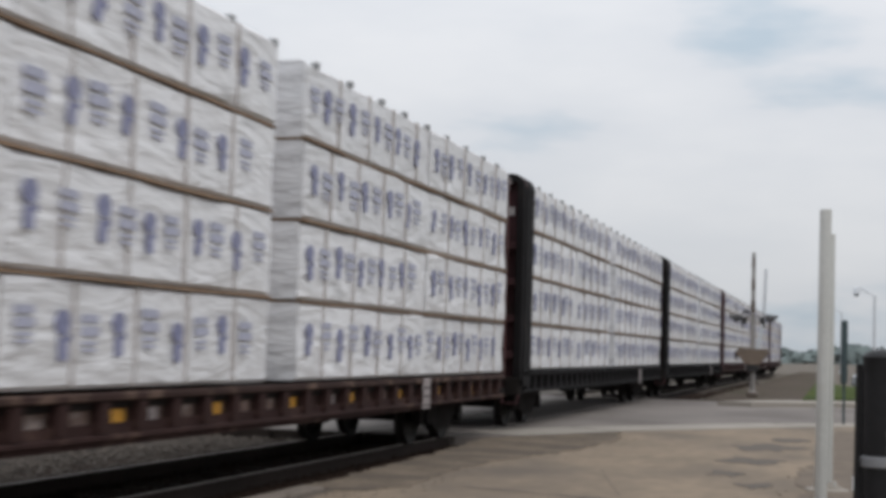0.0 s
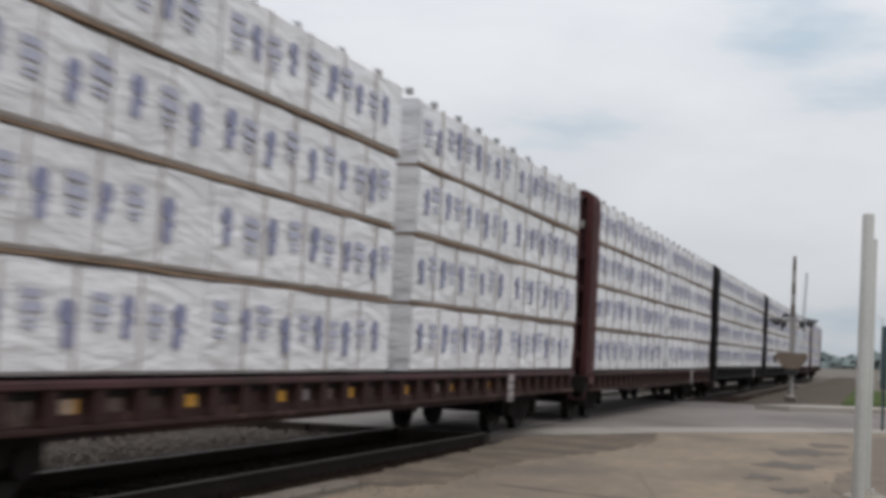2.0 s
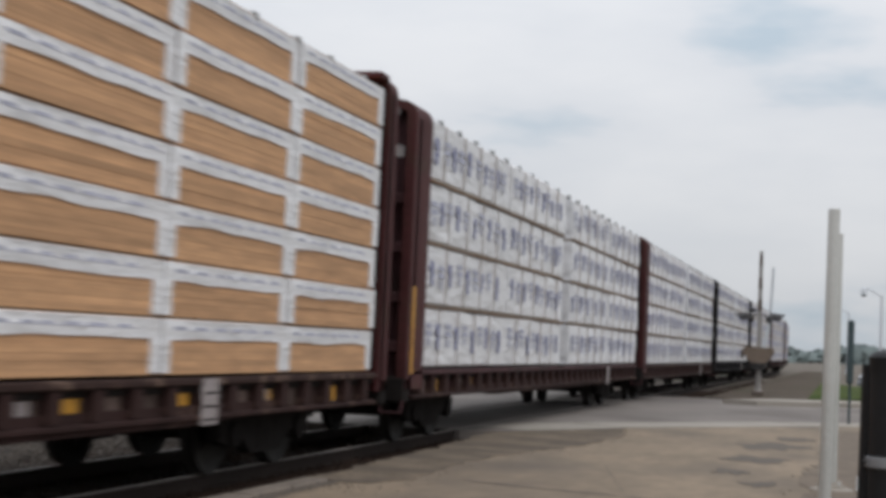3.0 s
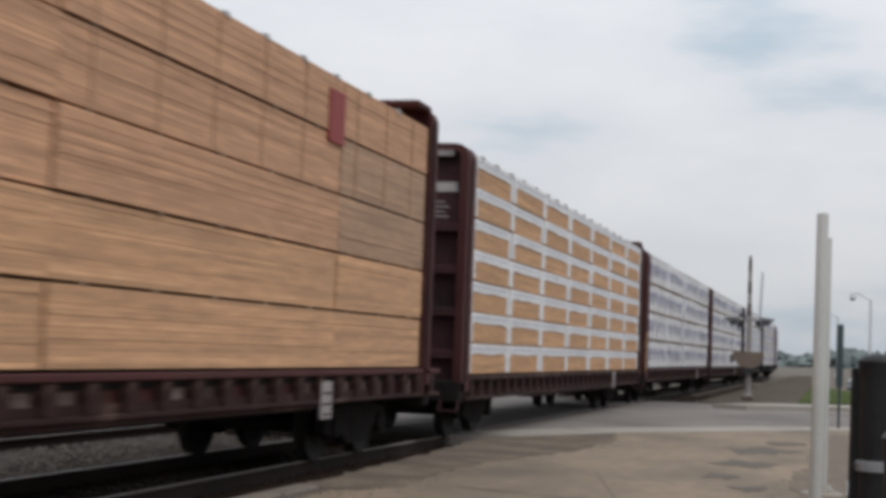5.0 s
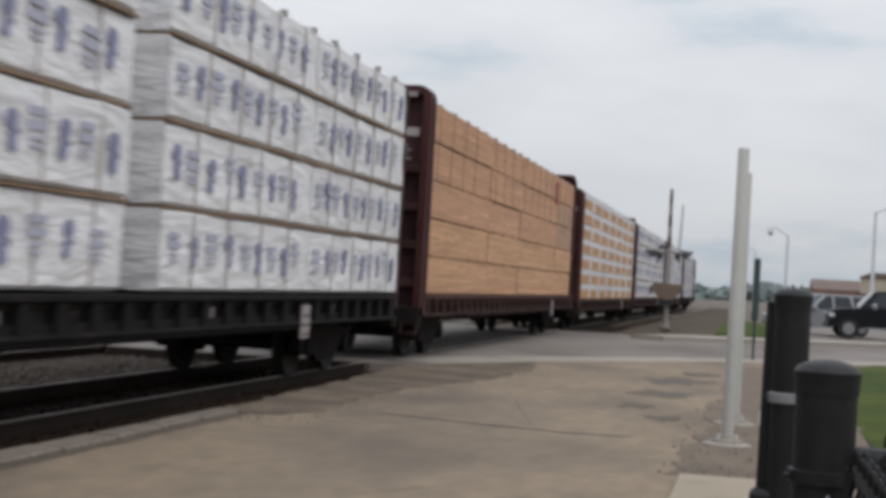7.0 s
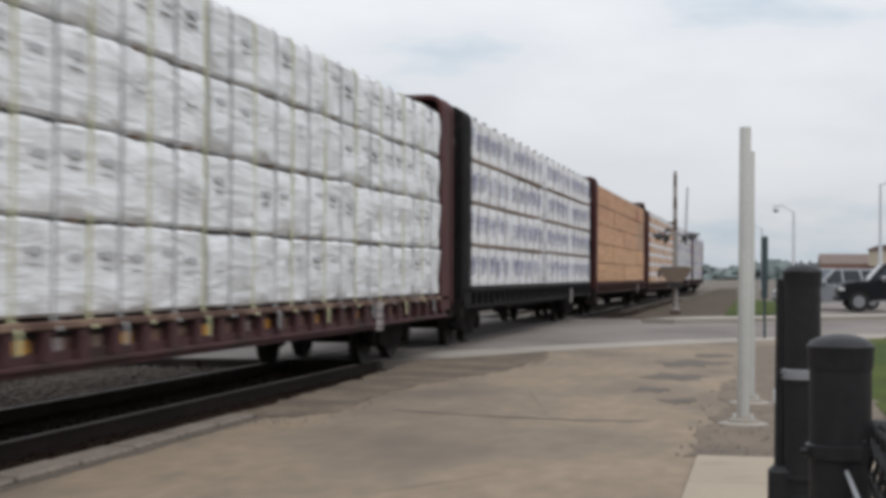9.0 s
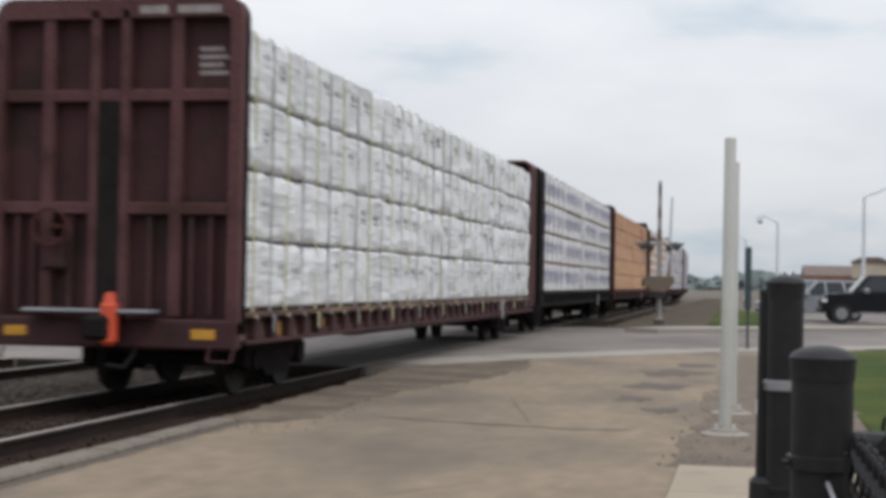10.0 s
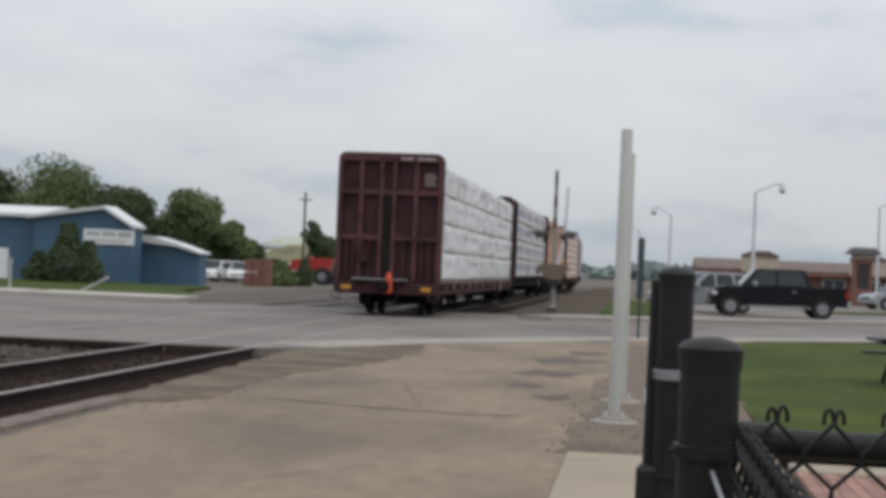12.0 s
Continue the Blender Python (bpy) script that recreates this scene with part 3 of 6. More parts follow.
def make_track(x0, label, gravel):
    tr = thing("railway_track", label, "railway track", kind="structure")
    stations = [-40, 24.0, 50, 80, 125] + [125 + 15 * i for i in range(1, 20)]
    for side in (-0.7535, 0.7535):
        s = Shape()
        prof = rail_profile()
        n = len(prof)
        v = []
        for st in stations:
            x, y, a = on_track(st, x0)
            c, d = math.cos(radians(a)), math.sin(radians(a))
            v += [(x + (side + p) * c, y + (side + p) * d, -0.172 + q) for p, q in prof]
        f = [(i * n + k, i * n + (k + 1) % n, (i + 1) * n + (k + 1) % n, (i + 1) * n + k) for i in range(len(stations) - 1) for k in range(n)]
        f += [tuple(range(n)), tuple(range(len(v) - n, len(v)))]
        s.add(v, f)
        rail = part("rail", s, RAILSIDE, tr, "rust-brown steel rail with worn bright head")
        h = Shape()
        v = []
        for st in stations:
            x, y, a = on_track(st, x0)
            c, d = math.cos(radians(a)), math.sin(radians(a))
            v += [(x + (side + p) * c, y + (side + p) * d, z) for p, z in ((-0.035, -0.004), (0.035, -0.004), (0.030, 0.003), (-0.030, 0.003))]
        f = [(i * 4 + k, i * 4 + (k + 1) % 4, i * 4 + 4 + (k + 1) % 4, i * 4 + 4 + k) for i in range(len(stations) - 1) for k in range(4)]
        h.add(v, f)
        part("rail_head", h, RAILTOP, rail, "bright worn running surface")
    # ballast bed, open on both sides of the crossing
    bed = Shape()
    rnd = random.Random(int(-x0 * 10))
    for ya, yb, n in ((-40, 23.55, 90), (47.5, 125, 60)):
        w = [(-2.6, -0.20), (-1.45, -0.155), (-0.5, -0.175), (0.5, -0.175), (1.45, -0.155), (2.0, -0.19)]
        v = []
        for j in range(n + 1):
            y = ya + (yb - ya) * j / n
            v += [(x0 + a, y, z + rnd.uniform(-0.02, 0.02)) for a, z in w]
        bed.add(v, [(j * 6 + i, j * 6 + i + 1, j * 6 + 7 + i, j * 6 + 6 + i) for j in range(n) for i in range(5)])
    part("ballast_bed", bed, gravel, tr, "gravel ballast")
    me = Shape().box(-1.3, 1.3, -0.115, 0.115, -0.30, -0.165, 0.012).mesh("tie", TIE)
    for i in range(58):
        y = -6 + i * 0.53
        if y < 23.3:
            ob = part("tie", me, TIE, tr)
            ob.location = (x0 + rnd.uniform(-0.03, 0.03), y, rnd.uniform(-0.008, 0.008))
    return tr


def make_stones():
    rnd = random.Random(11)
    s = Shape()
    def stone(x, y, z, r):
        v = []
        for k in range(6):
            d = [(1, 0, 0), (-1, 0, 0), (0, 1, 0), (0, -1, 0), (0, 0, 1), (0, 0, -1)][k]
            v.append((x + d[0] * r * rnd.uniform(0.6, 1.2), y + d[1] * r * rnd.uniform(0.6, 1.2), z + d[2] * r * rnd.uniform(0.5, 0.9)))
        s.add(v, [(0, 2, 4), (2, 1, 4), (1, 3, 4), (3, 0, 4), (2, 0, 5), (1, 2, 5), (3, 1, 5), (0, 3, 5)])
    for _ in range(9000):
        y = rnd.uniform(5, 23.4)
        x = rnd.choice((rnd.uniform(-6.2, -5.28), rnd.uniform(-6.2, -5.28), rnd.uniform(-8.4, -5.28)))
        stone(x, y, -0.15, rnd.uniform(0.015, 0.04))
    dark, s = s, Shape()
    for _ in range(4000):
        stone(rnd.uniform(-10.7, -8.35), rnd.uniform(5, 23.4), -0.15, rnd.uniform(0.015, 0.045))
    solo("pale_ballast", s, PALESTONE, "pale grey ballast stones between the two tracks", "gravel", kind="stuff")
    # spilled ballast at the edge of the lot
    s = Shape()
    for _ in range(2600):
        y = rnd.uniform(13.0, 25.5)
        x = -5.3 + abs(rnd.gauss(0, 0.45)) * (1 + max(0, y - 17) * 0.10)
        if x < -2.5:
            stone(x, y, 0.003, rnd.uniform(0.005, 0.015))
    for _ in range(260):
        stone(rnd.uniform(-0.7, 1.0), 11.9 + abs(rnd.gauss(0, 2.2)), 0.008, rnd.uniform(0.005, 0.022))
    solo("spilled_gravel", s, GRIT, "pale grit and small stones spilled on the lot", "gravel", kind="stuff")
    s = dark
    for _ in range(2500):
        y = rnd.uniform(47.5, 90)
        stone(rnd.uniform(-5.5, -3.5), y, -0.1, rnd.uniform(0.02, 0.05))
    solo("loose_ballast", s, STONE, "loose grey and brown ballast stones", "gravel", kind="stuff")


def make_crossing():
    cr = thing("crossing_panels", "dark rubber and concrete crossing panels between rails", "crossing", kind="structure")
    for x0 in (TRACK_X, TRACK2_X):
        lo = 23.42 if x0 == TRACK_X else 23.1
        for a, b in ((-2.2, -0.86), (-0.65, 0.65), (0.86, 2.0)):
            for i in range(7):
                y = lo + 0.2 + i * 3.2 + (1.1 if x0 == TRACK_X and a > 0.8 else 0)
                part("panel", Shape().box(x0 + a, x0 + b, y, y + 3.17, -0.25, 0.002 + 0.004 * (i % 2), 0.01), ROAD, cr)
    # dark boards added where the panels end, in place of the edge's shade
    for xa, xb, y in ((-12.2, -10.9, 23.08), (-10.7, -9.3, 23.2), (-9.28, -7.92, 23.26), (-7.70, -6.42, 23.36), (-6.20, -5.25, 24.3)):
        part("header_timber", Shape().box(xa, xb, y, y + 0.2, -0.3, -0.006, 0.015), TIE, cr, "dark board added as the road edge's shade")


make_ground()
make_paving()
make_track(TRACK_X, "main track with rust-brown rails on dark ballast", GRAVEL)
make_track(TRACK2_X, "second track with rust-brown rails on grey ballast", GREYGRAVEL)
make_stones()
make_crossing()

# ---- the train ----
SPEED, T0 = 12.546, 6.0
# rear end of each car at six seconds, from the last car forward
REAR = [-34.52, -10.45, 11.87, 34.39, 56.10, 78.67, 101.04, 123.05, 145.94, 168.3, 190.7, 213.1, 235.5]
GAP = 1.15
DECK, TOP = 1.15, 4.60
# where each load begins behind its rear wall, and how high its deck lies
STARTS = [0.18, 0.76, 0.34, 0.42, 0.66, 0.66, 0.80]
DECKS = [1.05, 1.15, 1.15, 1.03, 1.05, 1.02] + [1.06] * 7
HALF = 1.50
MOVERS = []


def car_pose(s, length):
    xa, ya, _ = on_track(s + 2.5)
    xb, yb, _ = on_track(s + length - 2.5)
    h = math.atan2(-(xb - xa), yb - ya)
    return Matrix.Translation((xa, ya, 0)) @ Matrix.Rotation(h, 4, "Z") @ Matrix.Translation((0, -2.5, 0))


def wheelset_mesh():
    s = Shape()
    prof = [(0.10, 0.0), (0.16, 0.005), (0.30, 0.035), (0.37, 0.02), (0.42, 0.0), (0.42, 0.10), (0.455, 0.115), (0.455, 0.14), (0.36, 0.13), (0.30, 0.075), (0.16, 0.12), (0.10, 0.16)]
    n = 28
    for side in (1, -1):
        v, f = [], []
        for r, z in prof:
            v += [(side * (0.84 - z), r * math.cos(k * 2 * math.pi / n), r * math.sin(k * 2 * math.pi / n)) for k in range(n)]
        for i in range(len(prof) - 1):
            f += [(i * n + k, i * n + (k + 1) % n, i * n + n + (k + 1) % n, i * n + n + k) for k in range(n)]
        f += [tuple(range(n - 1, -1, -1)), tuple(range(len(v) - n, len(v)))]
        s.add(v, f)
        # balance holes' ribs, so that the turning shows
        for q in range(3):
            a = q * 2 * math.pi / 3
            s.box(side * 0.80, side * 0.848, 0.2 * math.cos(a) - 0.03, 0.2 * math.cos(a) + 0.03, 0.2 * math.sin(a) - 0.03, 0.2 * math.sin(a) + 0.03)
    s.cyl((-0.72, 0, 0), (0.72, 0, 0), 0.085, n=14)
    return s.mesh("wheelset", WHEEL, True)


def side_frame_mesh(side):
    s = Shape()
    x0, x1 = (0.93, 1.07) if side > 0 else (-1.07, -0.93)
    s.extrude([(-1.22, 0.36), (-0.98, 0.30), (-0.72, 0.42), (-0.40, 0.20), (0.40, 0.20), (0.72, 0.42), (0.98, 0.30), (1.22, 0.36), (1.22, 0.58), (0.62, 0.70), (-0.62, 0.70), (-1.22, 0.58)], "x", x0, x1)
    for y in (-0.89, 0.89):
        s.cyl((x0, y, 0.42), (x1 + 0.05 * side, y, 0.42), 0.13, n=12)
    for y in (-0.22, 0, 0.22):
        s.cyl((x0 + 0.07 * side, y, 0.24), (x0 + 0.07 * side, y, 0.56), 0.09, n=10)
    return s.mesh("side_frame", UNDER)


SHARED = {}


def shared(key, make):
    if key not in SHARED:
        SHARED[key] = make()
    return SHARED[key]


def bulkhead(car, y, face, paint, near_paint, stencil=True, deep=0.8, last=False, hw=HALF, top=TOP, cap=None):
    """An end wall with its ribs. face: -1 looks back along the train, +1 forward."""
    t = 0.30
    ya, yb = (y, y + t * 0.35) if face < 0 else (y - t * 0.35, y)
    plate = Shape()
    c = 0.22

    def rounded(half, up, r):
        arc = [(half - r + r * math.cos(math.pi * q / 10), up - r + r * math.sin(math.pi * q / 10)) for q in range(6)]
        return [(half, 0.80)] + arc + [(-x, z) for x, z in reversed(arc)] + [(-half, 0.80)]

    plate.extrude(rounded(hw, top, c), "y", ya + 0.0, yb)
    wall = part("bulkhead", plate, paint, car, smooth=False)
    yo = y + face * 0.16
    lo, hi = min(y, yo), max(y, yo)
    # outer frame and ribs stand proud of the plate
    frame_shape = Shape()
    outer, inner = rounded(hw, top - 0.002, c), rounded(hw - 0.13, top - (0.24 if last else 0.13), 0.07)
    n = len(outer)
    loops = [(outer, lo), (outer, hi), (inner, hi), (inner, lo)]
    frame_shape.add([(x, yy, z) for pts, yy in loops for x, z in pts], [(k * n + q, k * n + q + 1, (k + 1) % 4 * n + q + 1, (k + 1) % 4 * n + q) for k in range(4) for q in range(n - 1)] + [(0, n, 2 * n, 3 * n), (n - 1, 4 * n - 1, 3 * n - 1, 2 * n - 1)])
    part("end_frame", frame_shape, RUSTPALE if last else near_paint, wall)
    for x in ((-0.83, 0.73) if last else ()):
        part("rib", Shape().box(x - 0.07, x + 0.07, lo + 0.02, hi - 0.012, 0.98, top - 0.13, 0.015), RUSTPALE if last else paint, wall)
    for x0, x1 in (((-0.31, -0.20), (0.06, 0.17)) if last else ((-0.32, -0.2), (0.10, 0.22))):
        part("rib", Shape().box(x0, x1, lo, hi, 0.95, top - 0.13, 0.015), RUSTPALE if last else near_paint, wall)
    for z in ((2.20, 3.48) if last else (1.35, 2.0, 2.65, 3.30)):
        part("cross_rib", Shape().box(-hw + 0.12, hw - 0.12, lo + 0.03, hi - 0.025, z - 0.07, z + 0.07, 0.015), RUSTPALE if last else paint, wall)
    for x in ((-1.2, -1.0, -0.55, 0.42, 0.92, 1.15) if last else ()):
        part("rib", Shape().box(x - 0.035, x + 0.035, lo + 0.06, hi - 0.03, 1.0, 2.12, 0.01), paint, wall)
    # solid dark panel; the slot's shade is put in by colour
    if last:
        part("center_slot", Shape().box(-0.20, 0.06, lo + 0.008, hi - 0.04, 1.0, 3.42, 0.004), UNDER, wall, "dark panel painted as slot shade between the two halves")
    # the sides and the top bend round and return along the load
    ha, hb = (ya, y + deep) if face < 0 else (y - deep, yb)
    shell = Shape()
    outer, inner = rounded(hw, top - 0.003, c), rounded(hw - 0.06, top - 0.07, c - 0.05)
    loops = [(outer, ha), (outer, hb), (inner, hb), (inner, ha)]
    shell.add([(x, yy, z) for pts, yy in loops for x, z in pts], [(k * n + q, k * n + q + 1, (k + 1) % 4 * n + q + 1, (k + 1) % 4 * n + q) for k in range(4) for q in range(n - 1)] + [(0, n, 2 * n, 3 * n), (n - 1, 4 * n - 1, 3 * n - 1, 2 * n - 1)])
    part("hood", shell, BLACKCAR if last else near_paint, wall)
    if cap:
        part("cap", Shape().box(-hw + 0.1, hw - 0.02, y - cap, y - deep + 0.01, top - 0.09, top - 0.006, 0.02), near_paint, wall)
    beam = Shape().box(-hw, hw, lo - 0.02, hi + 0.02, 0.62, 0.96, 0.03)
    sill = part("end_sill", beam, paint if last else UNDER, wall)
    for x in ((-1.15, 1.12) if last else ()):
        part("reflector", Shape().box(x - 0.14, x + 0.14, (lo - 0.03) if face < 0 else hi + 0.018, (lo - 0.018) if face < 0 else hi + 0.03, 0.74, 0.85, 0.004), YELLOW, sill, "yellow reflector")
    if stencil:
        yy = lo - 0.006 if face < 0 else hi + 0.001
        for x0, x1, z0, z1 in ((0.28, 0.62, top - 0.20, top - 0.11), (0.74, 1.26, top - 0.20, top - 0.11)):
            part("lettering", Shape().box(x0, x1, yy, yy + 0.006, z0, z1), FADED, wall, "faded white stencilled lettering")
        yy = ya - 0.006
        for i in range(4):
            x0, z0 = (0.95, 3.72) if last else (0.45, 3.46)
            part("lettering", Shape().box(x0, x0 + (0.35 if last else 0.72) - 0.06 * (i % 2), yy, yy + 0.005, z0 + i * (0.09 if last else 0.075), z0 + (0.05 if last else 0.035) + i * (0.09 if last else 0.075)), FADED, wall, "faded white stencilled lettering")
    if face < 0 and not last:
        part("plate", Shape().box(0.42, 1.30, ya - 0.012, ya, 3.86, 4.01, 0.003), PALE, wall, "pale number plate band")
    if face < 0:
        # crosswalk, brake wheel and chain housing
        part("crossover_step", Shape().box(-0.95, 0.6, lo - 0.30, lo, 1.02, 1.06, 0.01), GREYBAND, wall, "grey steel crossover step")
        bw = Shape()
        yb2 = lo - 0.10
        n = 20
        bw.path([(-0.72 + 0.21 * math.cos(i * 2 * math.pi / n), yb2, 1.98 + 0.21 * math.sin(i * 2 * math.pi / n)) for i in range(n + 1)], 0.018)
        for i in range(5):
            a = i * 2 * math.pi / 5
            bw.cyl((-0.72, yb2, 1.98), (-0.72 + 0.2 * math.cos(a), yb2, 1.98 + 0.2 * math.sin(a)), 0.012, n=6)
        bw.cyl((-0.72, yb2, 1.98), (-0.72, lo + 0.1, 1.98), 0.04, n=8)
        part("brake_wheel", bw, near_paint, wall)
        part("brake_housing", Shape().box(-0.86, -0.58, lo - 0.04, lo + 0.1, 1.5, 1.86, 0.03), paint, wall)
        for x in (-1.38, 1.38):
            g = Shape()
            g.path([(x - 0.18, lo - 0.1, 0.5), (x + 0.1, lo - 0.1, 0.5)], 0.015)
            g.path([(x - 0.18, lo - 0.1, 0.5), (x - 0.18, lo - 0.02, 0.66)], 0.015)
            g.path([(x + 0.1, lo - 0.1, 0.5), (x + 0.1, lo - 0.02, 0.66)], 0.015)
            part("sill_step", g, paint, wall)
    return wall


def make_car(index, length, paint, edge, sill, rear_paint=None, label="", pocket=None, yellow_post=False):
    car = thing("centerbeam_flatcar", label, "freight car", group="cars of the lumber train")
    ya, yb = 0.0, length
    deck = DECKS[index]
    low = deck - 0.35
    dark = BLACKCAR if sill is BLACKCAR else SILLDARK if index else RUSTDARK
    # deck and side sills
    part("deck", Shape().box(-HALF + 0.08, HALF - 0.08, ya + 0.05, yb - 0.05, deck - 0.14, deck - 0.01, 0.01), UNDER, car)
    for sx in (-1, 1):
        part("top_flange", Shape().box(sx * (HALF - 0.10), sx * HALF, ya + 0.2, yb - 0.2, deck - 0.07, deck, 0.012), sill, car)
        s = Shape()
        s.box(sx * (HALF - 0.16), sx * (HALF - 0.11), ya + 0.2, yb - 0.2, low, deck - 0.06, 0.01)
        so = part("side_sill", s, sill, car)
        # the lower flange deepens between the trucks
        s = Shape()
        s.extrude([(ya + 3.4, low + 0.02), (ya + 5.0, low - 0.08), (yb - 5.0, low - 0.08), (yb - 3.4, low + 0.02), (yb - 3.4, low + 0.1), (ya + 3.4, low + 0.1)], "x", sx * (HALF - 0.15), sx * (HALF - 0.05))
        s.box(sx * (HALF - 0.16), sx * HALF, ya + 0.2, yb - 0.2, low - 0.03, low + 0.02, 0.01)
        part("bottom_flange", s, dark, car)
        n = int((length - 1.0) / 0.62)
        for i in range(n):
            y = ya + 0.6 + i * (length - 1.2) / (n - 1)
            part("stake_pocket", shared("pocket" + dark.name + str(deck) + str(sx), lambda: Shape().extrude([(-0.07, deck - 0.08), (0.07, deck - 0.08), (0.10, low + 0.03), (-0.10, low + 0.03)], "x", sx * (HALF - 0.12), sx * (HALF - 0.004)).mesh("stake_pocket", dark)), dark, so).location = (0, y, 0)
            bay = BAYTAN if index == 0 else BAYDARK if sill is BLACKCAR else BAY
            if sx > 0 and index < 6 and i < n - 1 and random.Random(index * 100 + i).random() < 0.72:
                part("bay_panel", shared("bay" + bay.name + str(deck), lambda: Shape().box(HALF - 0.1105, HALF - 0.106, -0.20, 0.20, low + 0.03, deck - 0.085, 0.002).mesh("bay_panel", bay)), bay, so, "weathered patch of the sill web").location = (0, y + (length - 1.2) / (n - 1) / 2, 0)
            if sx > 0 and pocket and i % pocket == 1:
                part("reflector", shared("refl%.2f" % deck, lambda: Shape().box(HALF - 0.108, HALF - 0.10, -0.165, 0.165, low + 0.04, deck - 0.085, 0.003).mesh("reflector", YELLOW)), YELLOW, so, "yellow reflector plate").location = (0, y + (length - 1.2) / (n - 1) / 2, 0)
            # pale plates stand in for openings with bright ground behind
            if sx > 0 and index == 2 and 5 <= i <= 12 and i != 9:
                part("panel", shared("panel%.2f" % deck, lambda: Shape().box(HALF - 0.108, HALF - 0.10, -0.17, 0.17, low + 0.04, deck - 0.085, 0.003).mesh("panel", PALE)), PALE, so, "pale panel painted as bright ground through a sill opening").location = (0, y + (length - 1.2) / (n - 1) / 2, 0)
            if sx > 0 and i % 7 == 4 and index != 2:
                part("data_plate", shared("plate%.2f" % deck, lambda: Shape().box(HALF - 0.108, HALF - 0.10, -0.11, 0.11, low + 0.05, deck - 0.09, 0.003).mesh("data_plate", FADED)), FADED, so, "faded white stencil plate").location = (0, y + (length - 1.2) / (n - 1) / 2, 0)
    # centre sill, cross bearers, centre beam with its posts
    part("center_sill", Shape().box(-0.3, 0.3, ya + 0.3, yb - 0.3, 0.55, deck - 0.1, 0.02), UNDER, car)
    cb = part("center_beam", Shape().box(-0.16, 0.16, ya + 0.2, yb - 0.2, TOP - 0.42, TOP - 0.16, 0.02), paint, car)
    for i in range(11):
        y = ya + 1.0 + i * (length - 2.0) / 10
        part("beam_post", shared("post" + paint.name + str(deck), lambda: Shape().box(-0.07, 0.07, -0.09, 0.09, deck - 0.02, TOP - 0.40, 0.01).mesh("beam_post", paint)), paint, cb).location = (0, y, 0)
        part("cross_bearer", shared("bearer", lambda: Shape().extrude([(-1.36, 0.98), (1.36, 0.98), (1.36, 0.84), (0.3, 0.58), (-0.3, 0.58), (-1.36, 0.84)], "y", -0.06, 0.06).mesh("cross_bearer", UNDER)), UNDER, car).location = (0, y, 0)
    # forward cars' rear walls take the darker colour to paint in the gap's shade
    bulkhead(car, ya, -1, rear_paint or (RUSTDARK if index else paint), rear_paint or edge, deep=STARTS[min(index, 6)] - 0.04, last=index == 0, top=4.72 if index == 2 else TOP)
    # one car carries its front wall behind an open end platform
    bulkhead(car, yb - (0.95 if index == 2 else 0), 1, paint, edge, stencil=False, deep=0.16 if index else 0.85, hw=HALF if index in (0, 2, 3) else HALF - 0.09, top={2: 4.80, 3: 4.70}.get(index, TOP), cap={2: 0.8, 3: 0.5}.get(index))
    if yellow_post:
        part("safety_stripe", Shape().box(HALF, HALF + 0.006, ya + 0.02, ya + 0.12, 1.0, 2.15), YELLOW, car, "yellow safety stripe")
    # trucks
    wheels = []
    for y in (ya + 2.6, yb - 2.6):
        tr = part("truck", Shape().box(-1.0, 1.0, y - 0.2, y + 0.2, 0.38, 0.66, 0.04), UNDER, car)
        for side in (-1, 1):
            part("side_frame", shared("frame%d" % side, lambda: side_frame_mesh(side)), UNDER, tr).location = (0, y, 0)
        for dy in (-0.89, 0.89):
            w = part("wheelset", shared("wheels", wheelset_mesh), WHEEL, tr)
            wheels.append((w, Vector((0, y + dy, 0.42))))
            w.location = (0, y + dy, 0.42)
    pl = part("placard", Shape().box(HALF - 0.02, HALF + 0.004, yb - 5.2, yb - 4.85, 0.60, 1.02, 0.006), FADED, car, "white grid placard hung on the sill")
    for q in range(3):
        part("line", Shape().box(HALF + 0.004, HALF + 0.007, yb - 5.17, yb - 4.88, 0.64 + q * 0.12, 0.66 + q * 0.12), UNDER, pl)
    # couplers and air hose
    for y, d in ((ya, -1), (yb, 1)):
        c = Shape().box(-0.09, 0.09, y + d * 0.02, y + d * 0.40, 0.78, 0.94, 0.03)
        c.box(-0.17, 0.15, y + d * 0.36, y + d * 0.57, 0.72, 1.0, 0.05)
        part("coupler", c, UNDER, car)
        part("air_hose", Shape().path([(0.3, y + d * 0.05, 0.72), (0.32, y + d * 0.25, 0.55), (0.3, y + d * 0.45, 0.42), (0.15, y + d * 0.56, 0.45)], 0.025, 8), UNDER, car)
    part("brake_cylinder", Shape().cyl((0.7, length * 0.42, 0.72), (0.7, length * 0.42 + 0.6, 0.72), 0.16, n=14), UNDER, car, smooth=True)
    part("brake_pipe", Shape().path([(0.95, ya + 4, 0.66), (0.95, yb - 4, 0.66)], 0.03, 6), UNDER, car)
    return car, wheels


